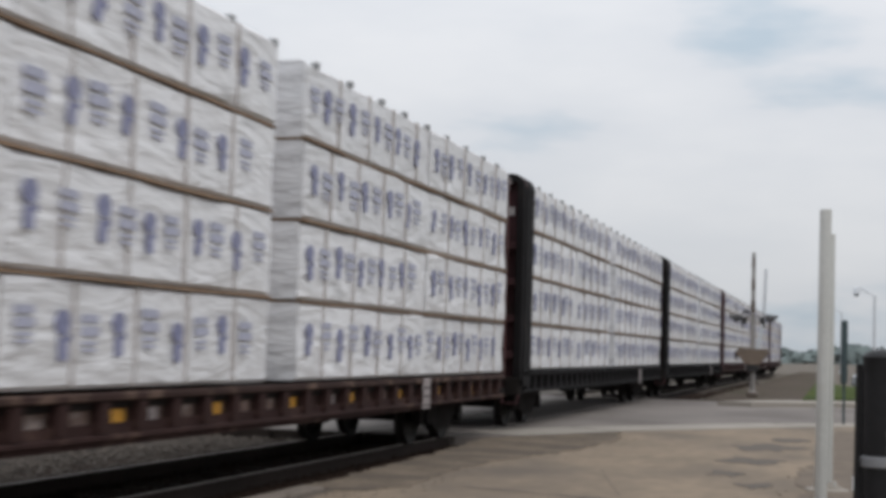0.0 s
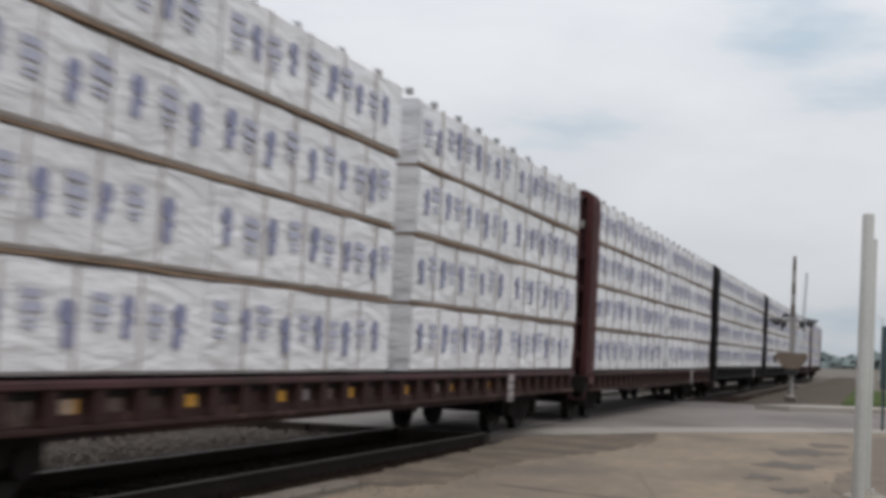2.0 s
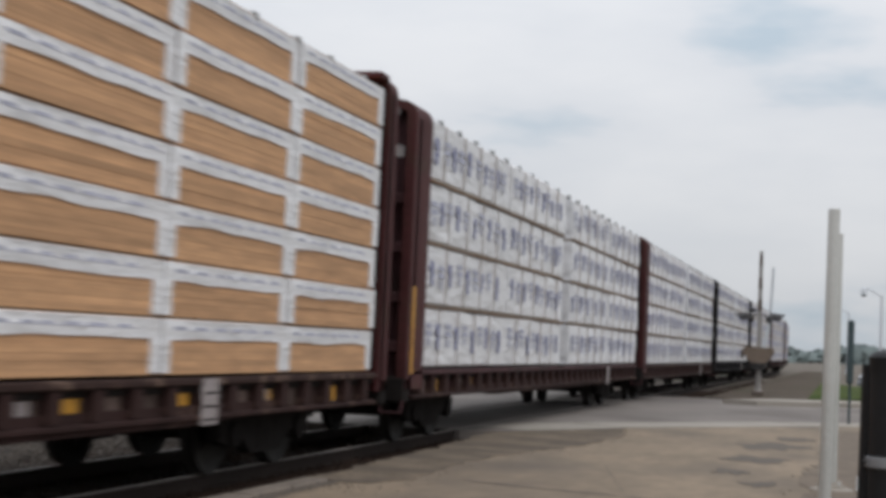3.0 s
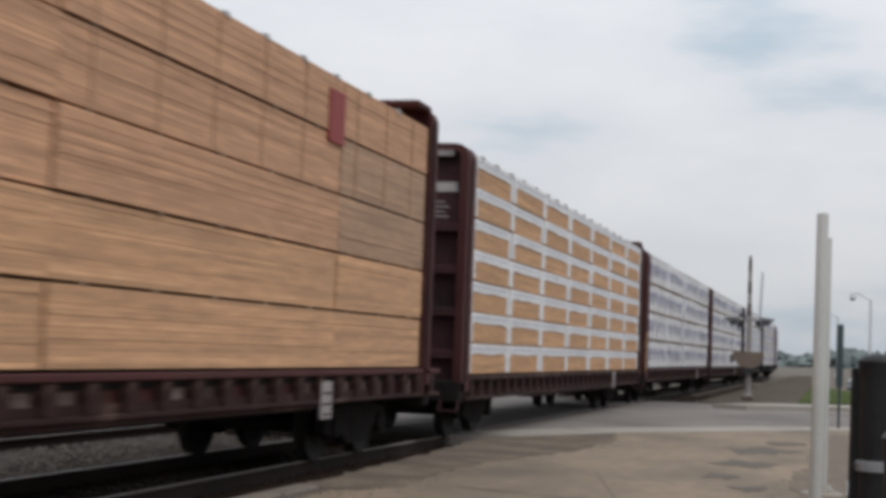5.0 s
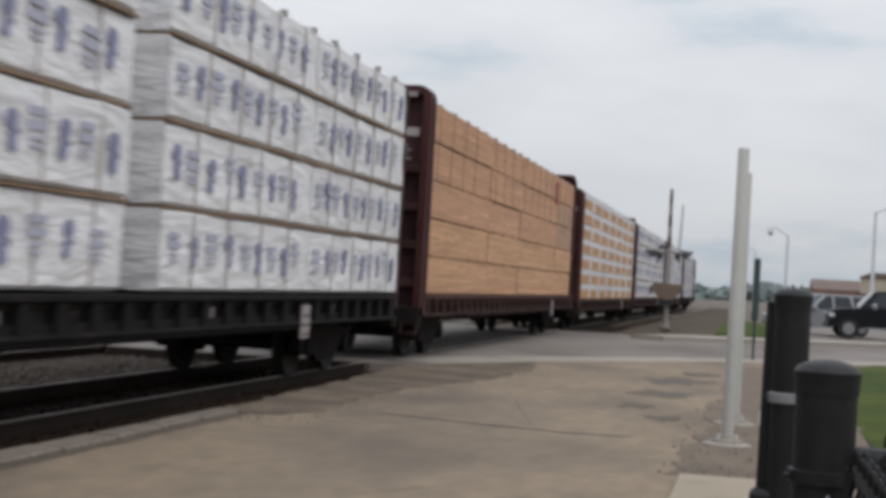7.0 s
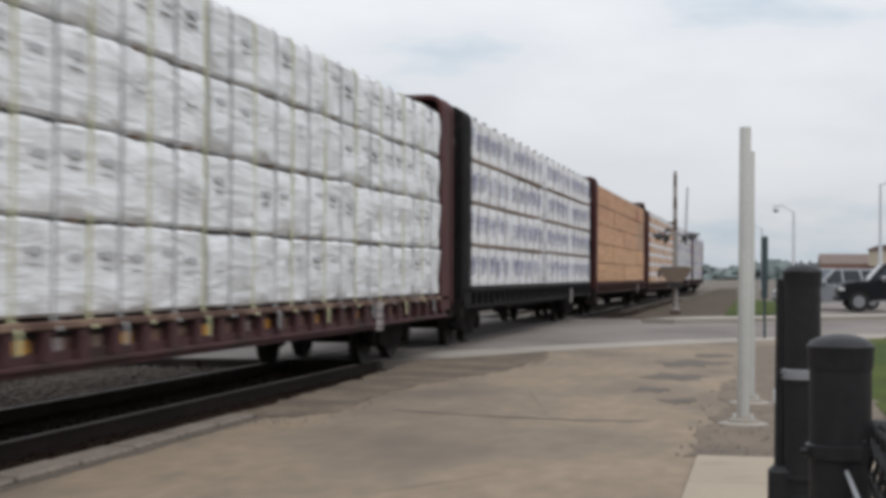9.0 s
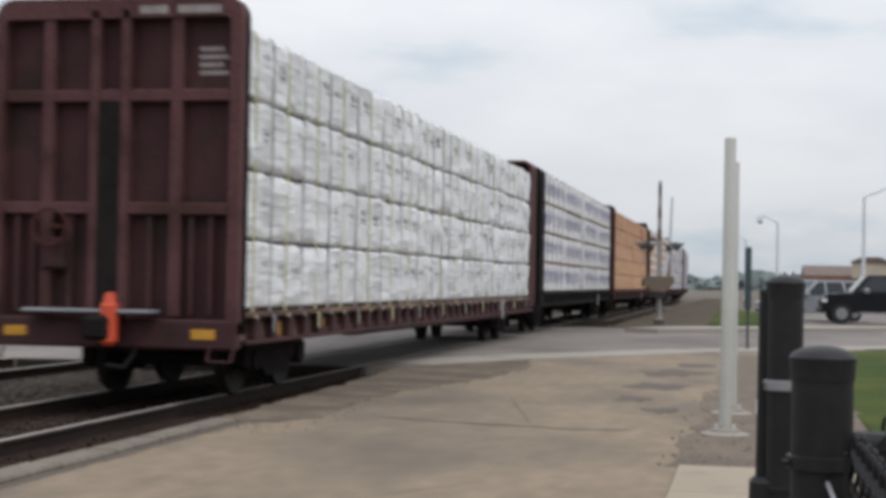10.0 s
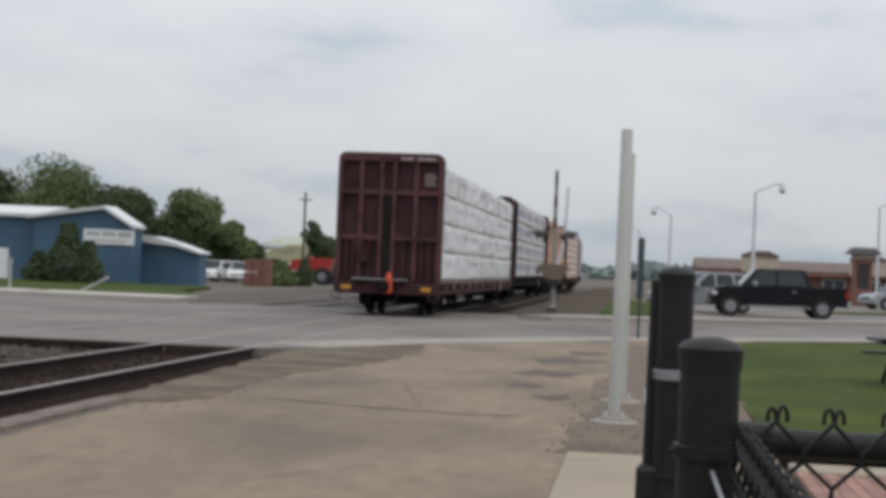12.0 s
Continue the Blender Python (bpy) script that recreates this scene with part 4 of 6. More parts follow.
def bundle_mesh(length, width, height, seed, puff=0.02, sag=0.012, grooves=()):
    """A wrapped bundle: rounded edges and soft uneven sides; its outer face looks to +x, its base lies at z = 0."""
    rnd = random.Random(seed)
    s = Shape()
    ny = max(4, int(length / (0.07 if grooves else 0.22)))
    r = 0.035
    prof = [(-width / 2, r), (-width / 2 + r, 0), (0, 0), (width / 2 - r, 0), (width / 2, r)]
    prof += [(width / 2, height * k / 6) for k in range(1, 6)]
    prof += [(width / 2, height - r), (width / 2 - r, height), (0, height), (-width / 2 + r, height), (-width / 2, height - r)]
    n = len(prof)
    off = rnd.uniform(0, 50)
    v = []
    for j in range(ny + 1):
        y = length * j / ny
        e = 0.985 if j in (0, ny) else 1.0
        for x, z in prof:
            k = noise.noise((x * 2 + off, y * 1.6, z * 3.0))
            k2 = noise.noise((x + off, y * 4.2 + z * 3, z * 4.0 - y))
            dx = (puff * k + puff * 0.5 * k2) if x > width * 0.45 else 0.0
            dz = sag * k * (1 if z > height * 0.5 else 0)
            if grooves and x > width * 0.45:
                # the wrap swells between the straps and is drawn in under them
                near = min(abs(y - g) for g in grooves)
                tight = math.exp(-(near / 0.07) ** 2)
                dx = (dx + 0.022) * (1 - tight) - 0.012 * tight - 0.03 * max(0.0, abs(z / height - 0.5) * 2 - 0.75)
            v.append((x * e + dx, y, max(0.0, z + dz)))
    f = [(j * n + i, j * n + (i + 1) % n, (j + 1) * n + (i + 1) % n, (j + 1) * n + i) for j in range(ny) for i in range(n)]
    f += [tuple(range(n)), tuple(range(len(v) - n, len(v)))]
    s.add(v, f)
    return s


def emblem_mesh():
    """A plain mark: a round cap with two small lobes over a short thick stem."""
    s = Shape()
    w = 0.008
    s.extrude([(-0.075, -0.205), (-0.03, -0.225), (0.045, -0.22), (0.070, -0.19), (0.060, -0.03), (-0.066, -0.03)], "x", -w, 0)
    s.extrude([(0.112 * math.cos(math.pi * a / 7), 0.085 + 0.105 * math.sin(math.pi * a / 7)) for a in range(14)], "x", -w, 0.001)
    s.extrude([(-0.13, 0.10), (-0.10, 0.13), (-0.06, 0.03), (-0.10, 0.02)], "x", -w, 0.0005)
    s.extrude([(0.09, 0.0), (0.13, -0.03), (0.11, -0.08), (0.06, -0.05)], "x", -w, 0.0005)
    return s.mesh("emblem_print", INK)


def text_mesh():
    """Two broad bars with a skewed end, over two thin lines."""
    s = Shape()
    for z0, z1, a, b in ((0.115, 0.18, -0.16, 0.15), (-0.005, 0.07, -0.155, 0.165), (-0.085, -0.062, -0.13, 0.12), (-0.145, -0.125, -0.12, 0.10)):
        s.extrude([(a, z0), (b + 0.012, z0 - 0.008), (b, z1), (a + 0.02, z1 + 0.006)], "x", -0.008, 0)
    return s.mesh("text_print", INKPALE)


def grey_text_mesh():
    s = Shape()
    s.extrude([(-0.11, 0.0), (0.10, -0.02), (0.15, 0.0), (0.13, 0.05), (-0.02, 0.062), (-0.13, 0.045)], "x", -0.03, 0.004)
    s.extrude([(-0.12, -0.085), (0.14, -0.095), (0.14, -0.082), (-0.12, -0.07)], "x", -0.03, 0.002)
    return s.mesh("text_print", INKGREY)


def fold_mesh(height):
    return Shape().box(-0.044, 0, -0.004, 0.004, 0.02, height - 0.02).mesh("strap", PALE)


def add_print(ob, length, face, height, seed):
    """Marks, text bars and straps on the outer side of a bundle, each a piece of its own."""
    rnd = random.Random(seed)
    y = 0.28
    i = rnd.randrange(2)
    while y < length - 0.3:
        z = height * 0.52 + rnd.uniform(-0.045, 0.045)
        if i % 2 == 0:
            p = part("emblem_print", shared("emblem", emblem_mesh), INK, ob, "blue printed plant-like mark")
            k = rnd.uniform(0.78, 0.94)
            p.matrix_basis = Matrix.LocRotScale((face, y, z), Euler((rnd.gauss(0, 0.12), 0, 0)), (1, k, k))
        else:
            p = part("text_print", shared("text", text_mesh), INKPALE, ob, "pale blue bars of print")
            k = rnd.uniform(0.8, 1.0)
            p.matrix_basis = Matrix.LocRotScale((face, y, z), Euler((rnd.uniform(-0.06, 0.06), 0, 0)), (1, k, k))
        y += rnd.choice((0.40, 0.47, 0.54))
        i += 1
    y = rnd.uniform(0.7, 1.1)
    while y < length - 0.4:
        p = part("strap", shared("fold%.2f" % height, lambda: fold_mesh(height)), PALE, ob, "grey strap over the wrap")
        p.location = (face + 0.002, y, 0)
        y += rnd.uniform(0.95, 1.1)


def stack_boards(ob, length, width, height, rows, material, seed):
    """Courses of boards, one above the other, each pushed in or out a little."""
    rnd = random.Random(seed)
    h = height / rows
    # each bundle takes its grain from another stretch of wood
    oy, oz = rnd.uniform(0, 60), rnd.uniform(0, 60)
    for r in range(rows):
        z = oz + r * h
        me = Shape().box(-width / 2, width / 2 - 0.004, oy + 0.008, oy + length - 0.008, z + 0.0005, z + h - 0.0005).mesh("board_course", material)
        part("board_course", me, material, ob).location = (rnd.uniform(-0.004, 0.004), rnd.uniform(-0.008, 0.008) - oy, -oz)


def add_bundle(k, y, tier_z, length, width, height, side, kind, seed, grooves=(), wood=None):
    """One bundle of lumber on a car; it moves with that car."""
    m = Matrix.Translation((side * (0.20 + width / 2), y if side > 0 else y + length, tier_z)) @ (Matrix.Identity(4) if side > 0 else Matrix.Rotation(math.pi, 4, "Z"))
    if kind == "print":
        ob = thing("lumber_bundle", "lumber bundle in white plastic wrap with blue print", "lumber", group="bundles in printed wrap")
        part("wrapping", bundle_mesh(length, width, height, seed), WRAP, ob, smooth=True)
        if side > 0:
            add_print(ob, length, width / 2 + 0.024, height, seed)
    elif kind == "creased":
        ob = thing("lumber_bundle", "lumber bundle in creased white wrap with straps", "lumber", group="bundles in creased wrap")
        part("wrapping", bundle_mesh(length, width, height, seed, 0.045, 0.02, [g - y for g in grooves] if side > 0 else ()), WRAPSMOOTH, ob, smooth=True)
        if side > 0:
            rnd = random.Random(seed)
            for ga, gb in zip(grooves, grooves[1:]):
                yy = (ga + gb) / 2 - y
                if 0.15 < yy < length - 0.15 and rnd.random() < 0.85:
                    p = part("text_print", shared("greytext", grey_text_mesh), INKGREY, ob, "small dark grey print")
                    p.location = (width / 2 + 0.026, yy + rnd.uniform(-0.04, 0.04), height * rnd.uniform(0.56, 0.68))
    elif kind == "bare":
        ob = thing("lumber_bundle", "bare bundle of pale sawn boards", "lumber", group="bare bundles")
        stack_boards(ob, length, width, height, 14, wood or LUMBER, seed)
        if side > 0 and tier_z > 3.0:
            for q in range(int(length / 1.15)):
                part("strap", Shape().box(width / 2 - 0.02, width / 2 + 0.008, 0.5 + q * 1.15 - 0.009, 0.5 + q * 1.15 + 0.009, 0.01, height - 0.01), BAND, ob, "brown band round the boards")
    else:
        ob = thing("lumber_bundle", "golden board bundle, white wrap over top and ends", "lumber", group="bundles in open wrap")
        stack_boards(ob, length, width, height, 8, LUMBERGOLD, seed)
        rnd = random.Random(seed)
        c = Shape()
        n = 12
        flap = []
        for j in range(n):
            y0, y1 = length * j / n, length * (j + 1) / n
            for y in ((y0, y1) if j == n - 1 else (y0,)):
                a = height * (0.64 + 0.05 * noise.noise((y * 1.7, seed * 0.37, 0)))
                flap += [(width / 2 - 0.02, y, a), (width / 2 + 0.012, y, a), (width / 2 + 0.016, y, height - 0.015), (width / 2 - 0.02, y, height)]
        c.add(flap, [(j * 4 + i, j * 4 + i + 1, j * 4 + i + 5, j * 4 + i + 4) for j in range(n) for i in range(3)])
        c.box(width / 2 - 0.02, width / 2 + 0.013, -0.006, 0.16, 0.01, height - 0.02, 0.008)
        c.box(width / 2 - 0.02, width / 2 + 0.013, length - 0.16, length + 0.006, 0.01, height - 0.02, 0.008)
        part("wrap", c, WRAP, ob, "white plastic wrap flap")
        y = 0.2
        line = [(y, height * 0.80)]
        while y < length - 0.4:
            w = rnd.uniform(0.12, 0.3)
            line += [(y, height * 0.86), (y + w, height * 0.86), (y + w, height * 0.808)]
            y += w + rnd.uniform(0.06, 0.2)
            line.append((y, height * 0.808))
        line.append((y, height * 0.80))
        part("text_print", Shape().extrude(line, "x", width / 2, width / 2 + 0.018), INKPALE, ob, "pale bars of print")
    MOVERS.append((ob, k, m))
    return ob


def add_spacer(k, y0, y1, z, side, width):
    s = Shape()
    rnd = random.Random(int(z * 100) + k + int(y0 * 10))
    n = max(4, int((y1 - y0) / 0.35))
    v = []
    dz, dx = 0.0, 0.02
    for j in range(n + 1):
        y = y0 + (y1 - y0) * j / n
        if j % 4 == 0:
            dz, dx = rnd.uniform(-0.008, 0.008), rnd.uniform(0.0, 0.03)
        xo = 0.20 + width + dx
        v += [(0.25, y, z), (xo, y, z + dz), (xo, y, z + 0.027 + dz), (0.25, y, z + 0.034)]
    s.add(v, [(j * 4 + i, j * 4 + (i + 1) % 4, j * 4 + 4 + (i + 1) % 4, j * 4 + 4 + i) for j in range(n) for i in range(4)] + [(0, 1, 2, 3), (n * 4, n * 4 + 3, n * 4 + 2, n * 4 + 1)])
    if side < 0:
        s.v = [(-a, b, c) for a, b, c in s.v]
    ob = solo("spacer_board", s, WOODSPACER, "rough brown spacer board between the bundles", "board", group="spacer boards")
    MOVERS.append((ob, k, Matrix.Identity(4)))


def load_car(k, length, kind):
    width = HALF - 0.24
    deck = DECKS[k]
    inner = (STARTS[min(k, 6)], length - {0: 0.9, 2: 1.2, 3: 0.35}.get(k, 0.2))
    seed = k * 1000
    if kind == "open":
        tiers, h, gap = 7, 0.462, 0.014
        n = int((inner[1] - inner[0]) / 2.5)
        l = (inner[1] - inner[0]) / n
        cols = [(inner[0] + i * l, l - 0.03) for i in range(n)]
    else:
        tiers, h, gap = {"creased": (4, 0.752, 0.03), "bare": (5, 0.636, 0.030), "print": (4, 0.80, 0.036)}[kind]
        mid = (inner[0] + inner[1]) / 2
        g = {"print": 0.42, "creased": 0.03, "bare": 0.01}[kind]
        half = mid - g - inner[0]
        if kind == "bare":
            cols = [(inner[0], half * 0.58), (inner[0] + half * 0.58 + 0.02, half * 0.42 - 0.02), (mid + g, half * 0.64), (mid + g + half * 0.64 + 0.02, half * 0.36 - 0.02)]
        else:
            cols = [(inner[0], half / 2 - 0.01), (inner[0] + half / 2 + 0.01, half / 2 - 0.01), (mid + g, half / 2 - 0.01), (mid + g + half / 2 + 0.01, half / 2 - 0.01)]
    h += (DECK - deck) / tiers
    z = deck + 0.03
    straps = []
    if kind == "creased":
        rnd = random.Random(4)
        y = inner[0] + 0.3
        while y < inner[1] - 0.15:
            straps.append(y)
            y += rnd.uniform(0.58, 0.78)
    for t in range(tiers):
        for c, (y, l) in enumerate(cols):
            seed += 1
            w = width + (0 if straps else 0.012 * math.sin(seed * 2.3))
            wood = LUMBERPALE if t < 2 else LUMBERGREY if c == 3 and t < 4 else LUMBER
            add_bundle(k, y, z, l, w, h, 1, kind, seed, straps, wood)
            if kind != "open" and c % 2 == 0 and k < 2:
                add_bundle(k, y, z, l + (cols[c + 1][1]), width, h, -1, kind, seed + 500)
        if t:
            if kind == "print":
                for y0, y1 in ((cols[0][0], cols[1][0] + cols[1][1]), (cols[2][0], cols[3][0] + cols[3][1])):
                    add_spacer(k, y0, y1, z - 0.036, 1, width)
            elif kind != "open":
                rnd = random.Random(seed)
                ob = thing("spacer_boards", "rough brown spacer boards between the bundles", "boards", group="spacer boards")
                for i in range(int(length / 1.3)):
                    y = inner[0] + 0.4 + i * 1.25
                    part("board", shared("spacer%.3f" % gap, lambda: Shape().box(0.25, 0.2 + width, 0, 0.09, -gap - 0.001, 0.001).mesh("board", WOODSPACER)), WOODSPACER, ob).location = (rnd.uniform(-0.02, 0.015), y, z)
                MOVERS.append((ob, k, Matrix.Identity(4)))
        z += h + gap
    # corner protectors and straps on the top tier
    if kind in ("print", "open", "bare"):
        y = inner[0] + 0.5
        rnd = random.Random(k)
        ob = thing("corner_protectors", "dark corner protectors on the load's top edge", "protectors", group="corner protectors")
        while y < inner[1] - 0.3:
            part("protector", shared("protector", lambda: Shape().box(0.2 + width - 0.07, 0.2 + width + 0.026, -0.02, 0.02, -0.05, 0.035, 0.01).mesh("protector", STRAP_D)), STRAP_D, ob).location = (0, y, z - gap)
            y += rnd.uniform(0.95, 1.25)
        MOVERS.append((ob, k, Matrix.Identity(4)))
    if kind == "creased":
        for i, y in enumerate(straps):
            s = Shape()
            x = 0.2 + width - 0.008
            s.path([(x - 0.5, y, z - gap + 0.015), (x - 0.03, y, z - gap + 0.015), (x + 0.004, y, z - gap - 0.05), (x, y + 0.01, 2.8), (x, y, deck + 0.03), (HALF + 0.012, y + 0.01, deck - 0.08)] + ([(HALF + 0.012, y + 0.01, deck - 0.25)] if i % 3 == 1 else []), 0.011, 6)
            s.v = [(a, y + (b - y) * 3.2, c) for a, b, c in s.v]
            pale = i % 2 == 0
            ob = solo("tie_down_strap", s, STRAP_Y if pale else STRAP_D, "yellowish tie-down strap over the load" if pale else "grey tie-down strap over the load", "strap", group="tie-down straps")
            MOVERS.append((ob, k, Matrix.Identity(4)))
    if kind == "bare":
        w = 0.2 + width + 0.02
        ob = solo("load_tag", Shape().box(w - 0.03, w + 0.004, 16.1, 16.62, 3.72, 4.32, 0.003), REDTAG, "dark red cloth tag hung on the load", "tag")
        MOVERS.append((ob, k, Matrix.Identity(4)))


KINDS = ["creased", "print", "bare", "open", "print", "print", "print", "print", "print", "print", "print", "print", "print"]
PAINTS = [
    (RUSTDARK, RUST, SILLTAN, None, "rust-brown flatcar at the train's end, with white load", True),
    (RUSTDARK, RUSTDARK, BLACKCAR, BLACKCAR, "black and brown flatcar carrying printed white bundles", False),
    (RUST, RUST, RUST, None, "rust-red flatcar carrying bare sawn lumber", False),
    (RUST, RUST, SILL, None, "rust-red flatcar carrying golden lumber in open wrap", True),
    (RUST, RUST, RUSTDARK, None, "rust-red flatcar carrying printed white bundles", True),
    (RUST, RUST, SILL, None, "rust-brown flatcar carrying printed white bundles", True),
    (BLACKCAR, BLACKCAR, BLACKCAR, None, "black flatcar carrying printed white bundles", False),
    (BLACKCAR, BLACKCAR, BLACKCAR, None, "black flatcar carrying printed white bundles", False),
    (RUSTDARK, RUSTDARK, RUSTDARK, None, "dark brown flatcar carrying printed white bundles", False),
]
CARS = []
LENGTHS = [REAR[i + 1] - REAR[i] - GAP - (0.4 if i == 1 else 0.0) for i in range(len(REAR) - 1)] + [22.0]
for k, rear in enumerate(REAR):
    paint, edge, sill, rp, lab, refl = PAINTS[min(k, 8)]
    car_ob, wheel_list = make_car(k, LENGTHS[k], paint, edge, sill, rp, lab, pocket=3 if refl else None, yellow_post=(k == 4))
    CARS.append((car_ob, wheel_list))
    load_car(k, LENGTHS[k], KINDS[k])
# end-of-train marker on the last car's coupler
_m = Shape().box(0.02, 0.20, -0.52, -0.32, 0.66, 1.16, 0.05)
_m.cyl((0.11, -0.42, 1.15), (0.11, -0.42, 1.25), 0.075, 0.05, n=14)
_eot = solo("end_of_train_marker", _m, ORANGE, "orange end-of-train marker box on the coupler", "marker")
MOVERS.append((_eot, 0, Matrix.Identity(4)))


def motions():
    """The train rolls away along the track."""
    for k, (car, wheels) in enumerate(CARS):
        rows = []
        for i in range(13):
            t = float(i)
            s = REAR[k] + SPEED * (t - T0)
            rows.append((t, car_pose(s, LENGTHS[k])))
        walk(car, rows)
        for ob, kk, m in MOVERS:
            if kk == k:
                walk(ob, [(t, p @ m) for t, p in rows])
        if k < 6:
            for w, at in wheels:
                spin = []
                for f in range(361):
                    t = f / FPS
                    d = SPEED * (t - T0)
                    spin.append((t, Matrix.Translation(at) @ Matrix.Rotation(-d / 0.42, 4, "X")))
                walk(w, spin)


# ---- posts, fence and signal ----
def white_post(x, y, top, lean):
    ob = thing("steel_post", "tall pale painted steel post on a bolted flange", "post", pose(x, y, 0, 0, lean, 0), group="pale steel posts")
    part("tube", Shape().lathe([(0.056, 0.05), (0.056, top - 0.012), (0.05, top), (0.0, top + 0.002)], n=20), GALV, ob, smooth=True)
    part("flange", Shape().lathe([(0.15, 0.03), (0.15, 0.05), (0.075, 0.058), (0.06, 0.09)], n=24), KERB, ob, "pale round flange")
    for i in range(4):
        a = math.pi / 4 + i * math.pi / 2
        part("bolt", Shape().lathe([(0.016, 0.045), (0.016, 0.085), (0.008, 0.1)], 0.115 * math.cos(a), 0.115 * math.sin(a), 8), GALV, ob)
    part("pad", Shape().lathe([(0.24, -0.1), (0.24, 0.012), (0.17, 0.03)], n=18), KERB, ob, "grey grout pad")


def fence_post(x, y, r, top, label):
    ob = thing("fence_post", label, "fence post", pose(x, y, 0), group="fence posts")
    part("tube", Shape().lathe([(r, -0.1), (r, top - 0.03)], n=28), BLACKPOST, ob, smooth=True)
    part("cap", Shape().lathe([(r * 1.04, top - 0.050), (r * 1.07, top - 0.026), (r * 1.10, top - 0.018), (r * 0.95, top - 0.010), (r * 0.65, top - 0.004), (r * 0.3, top - 0.001), (0.001, top)], n=28), BLACKPOST, ob, "black domed cap", smooth=True)
    return ob


def band(ob, r, z, h, material, label):
    b = part("band", Shape().lathe([(r + 0.001, z), (r + 0.006, z + 0.002), (r + 0.006, z + h - 0.002), (r + 0.001, z + h)], n=24), material, ob, label, smooth=True)
    part("bolt", Shape().cyl((-r - 0.004, -0.02, z + h / 2), (-r - 0.012, -0.02, z + h / 2), 0.005, n=8), BLACKPOST, b)
    return b


def chain_link(p, q, z0, z1, cell, wire, twist_seed):
    """Zigzag wires that hook into one another, with twisted ends on top."""
    p, q = Vector(p), Vector(q)
    d = (q - p).normalized()
    nrm = Vector((-d.y, d.x, 0))
    n = int((q - p).length / (cell * 0.5))
    rise = cell * 0.62
    rows = int((z1 - z0) / rise)
    rnd = random.Random(twist_seed)
    out = []
    for i in range(n):
        s = Shape()
        pts = []
        for j in range(rows + 1):
            right = (rows - j + i) % 2 == 0
            o = (i + 0.5 + (0.5 if right else -0.5) * 1.06) * cell * 0.5
            c = p + d * o + Vector((0, 0, z1 - (rows - j) * rise)) + nrm * (0.004 if right else -0.004)
            # the wire rounds each hook
            pts += [c - Vector((0, 0, 0.006)), c + Vector((0, 0, 0.006))] if 0 < j < rows else [c]
        s.path(pts, wire, 6)
        # twisted barb: two wire ends wound round each other and bent over
        top = pts[-1]
        for side in ((-1, 1) if i % 2 == 0 else ()):
            k = rnd.uniform(0.66, 0.78)
            bend = [(0.0, -0.004), (0.002, 0.010), (0.006, 0.022), (0.011, 0.0265), (0.017, 0.023), (0.020, 0.012), (0.0205, -0.003)]
            s.path([top + d * side * a * k + Vector((0, 0, b * k)) + nrm * 0.006 * side * math.sin(a * 90) for a, b in bend], wire, 6)
        out.append(s)
    return out


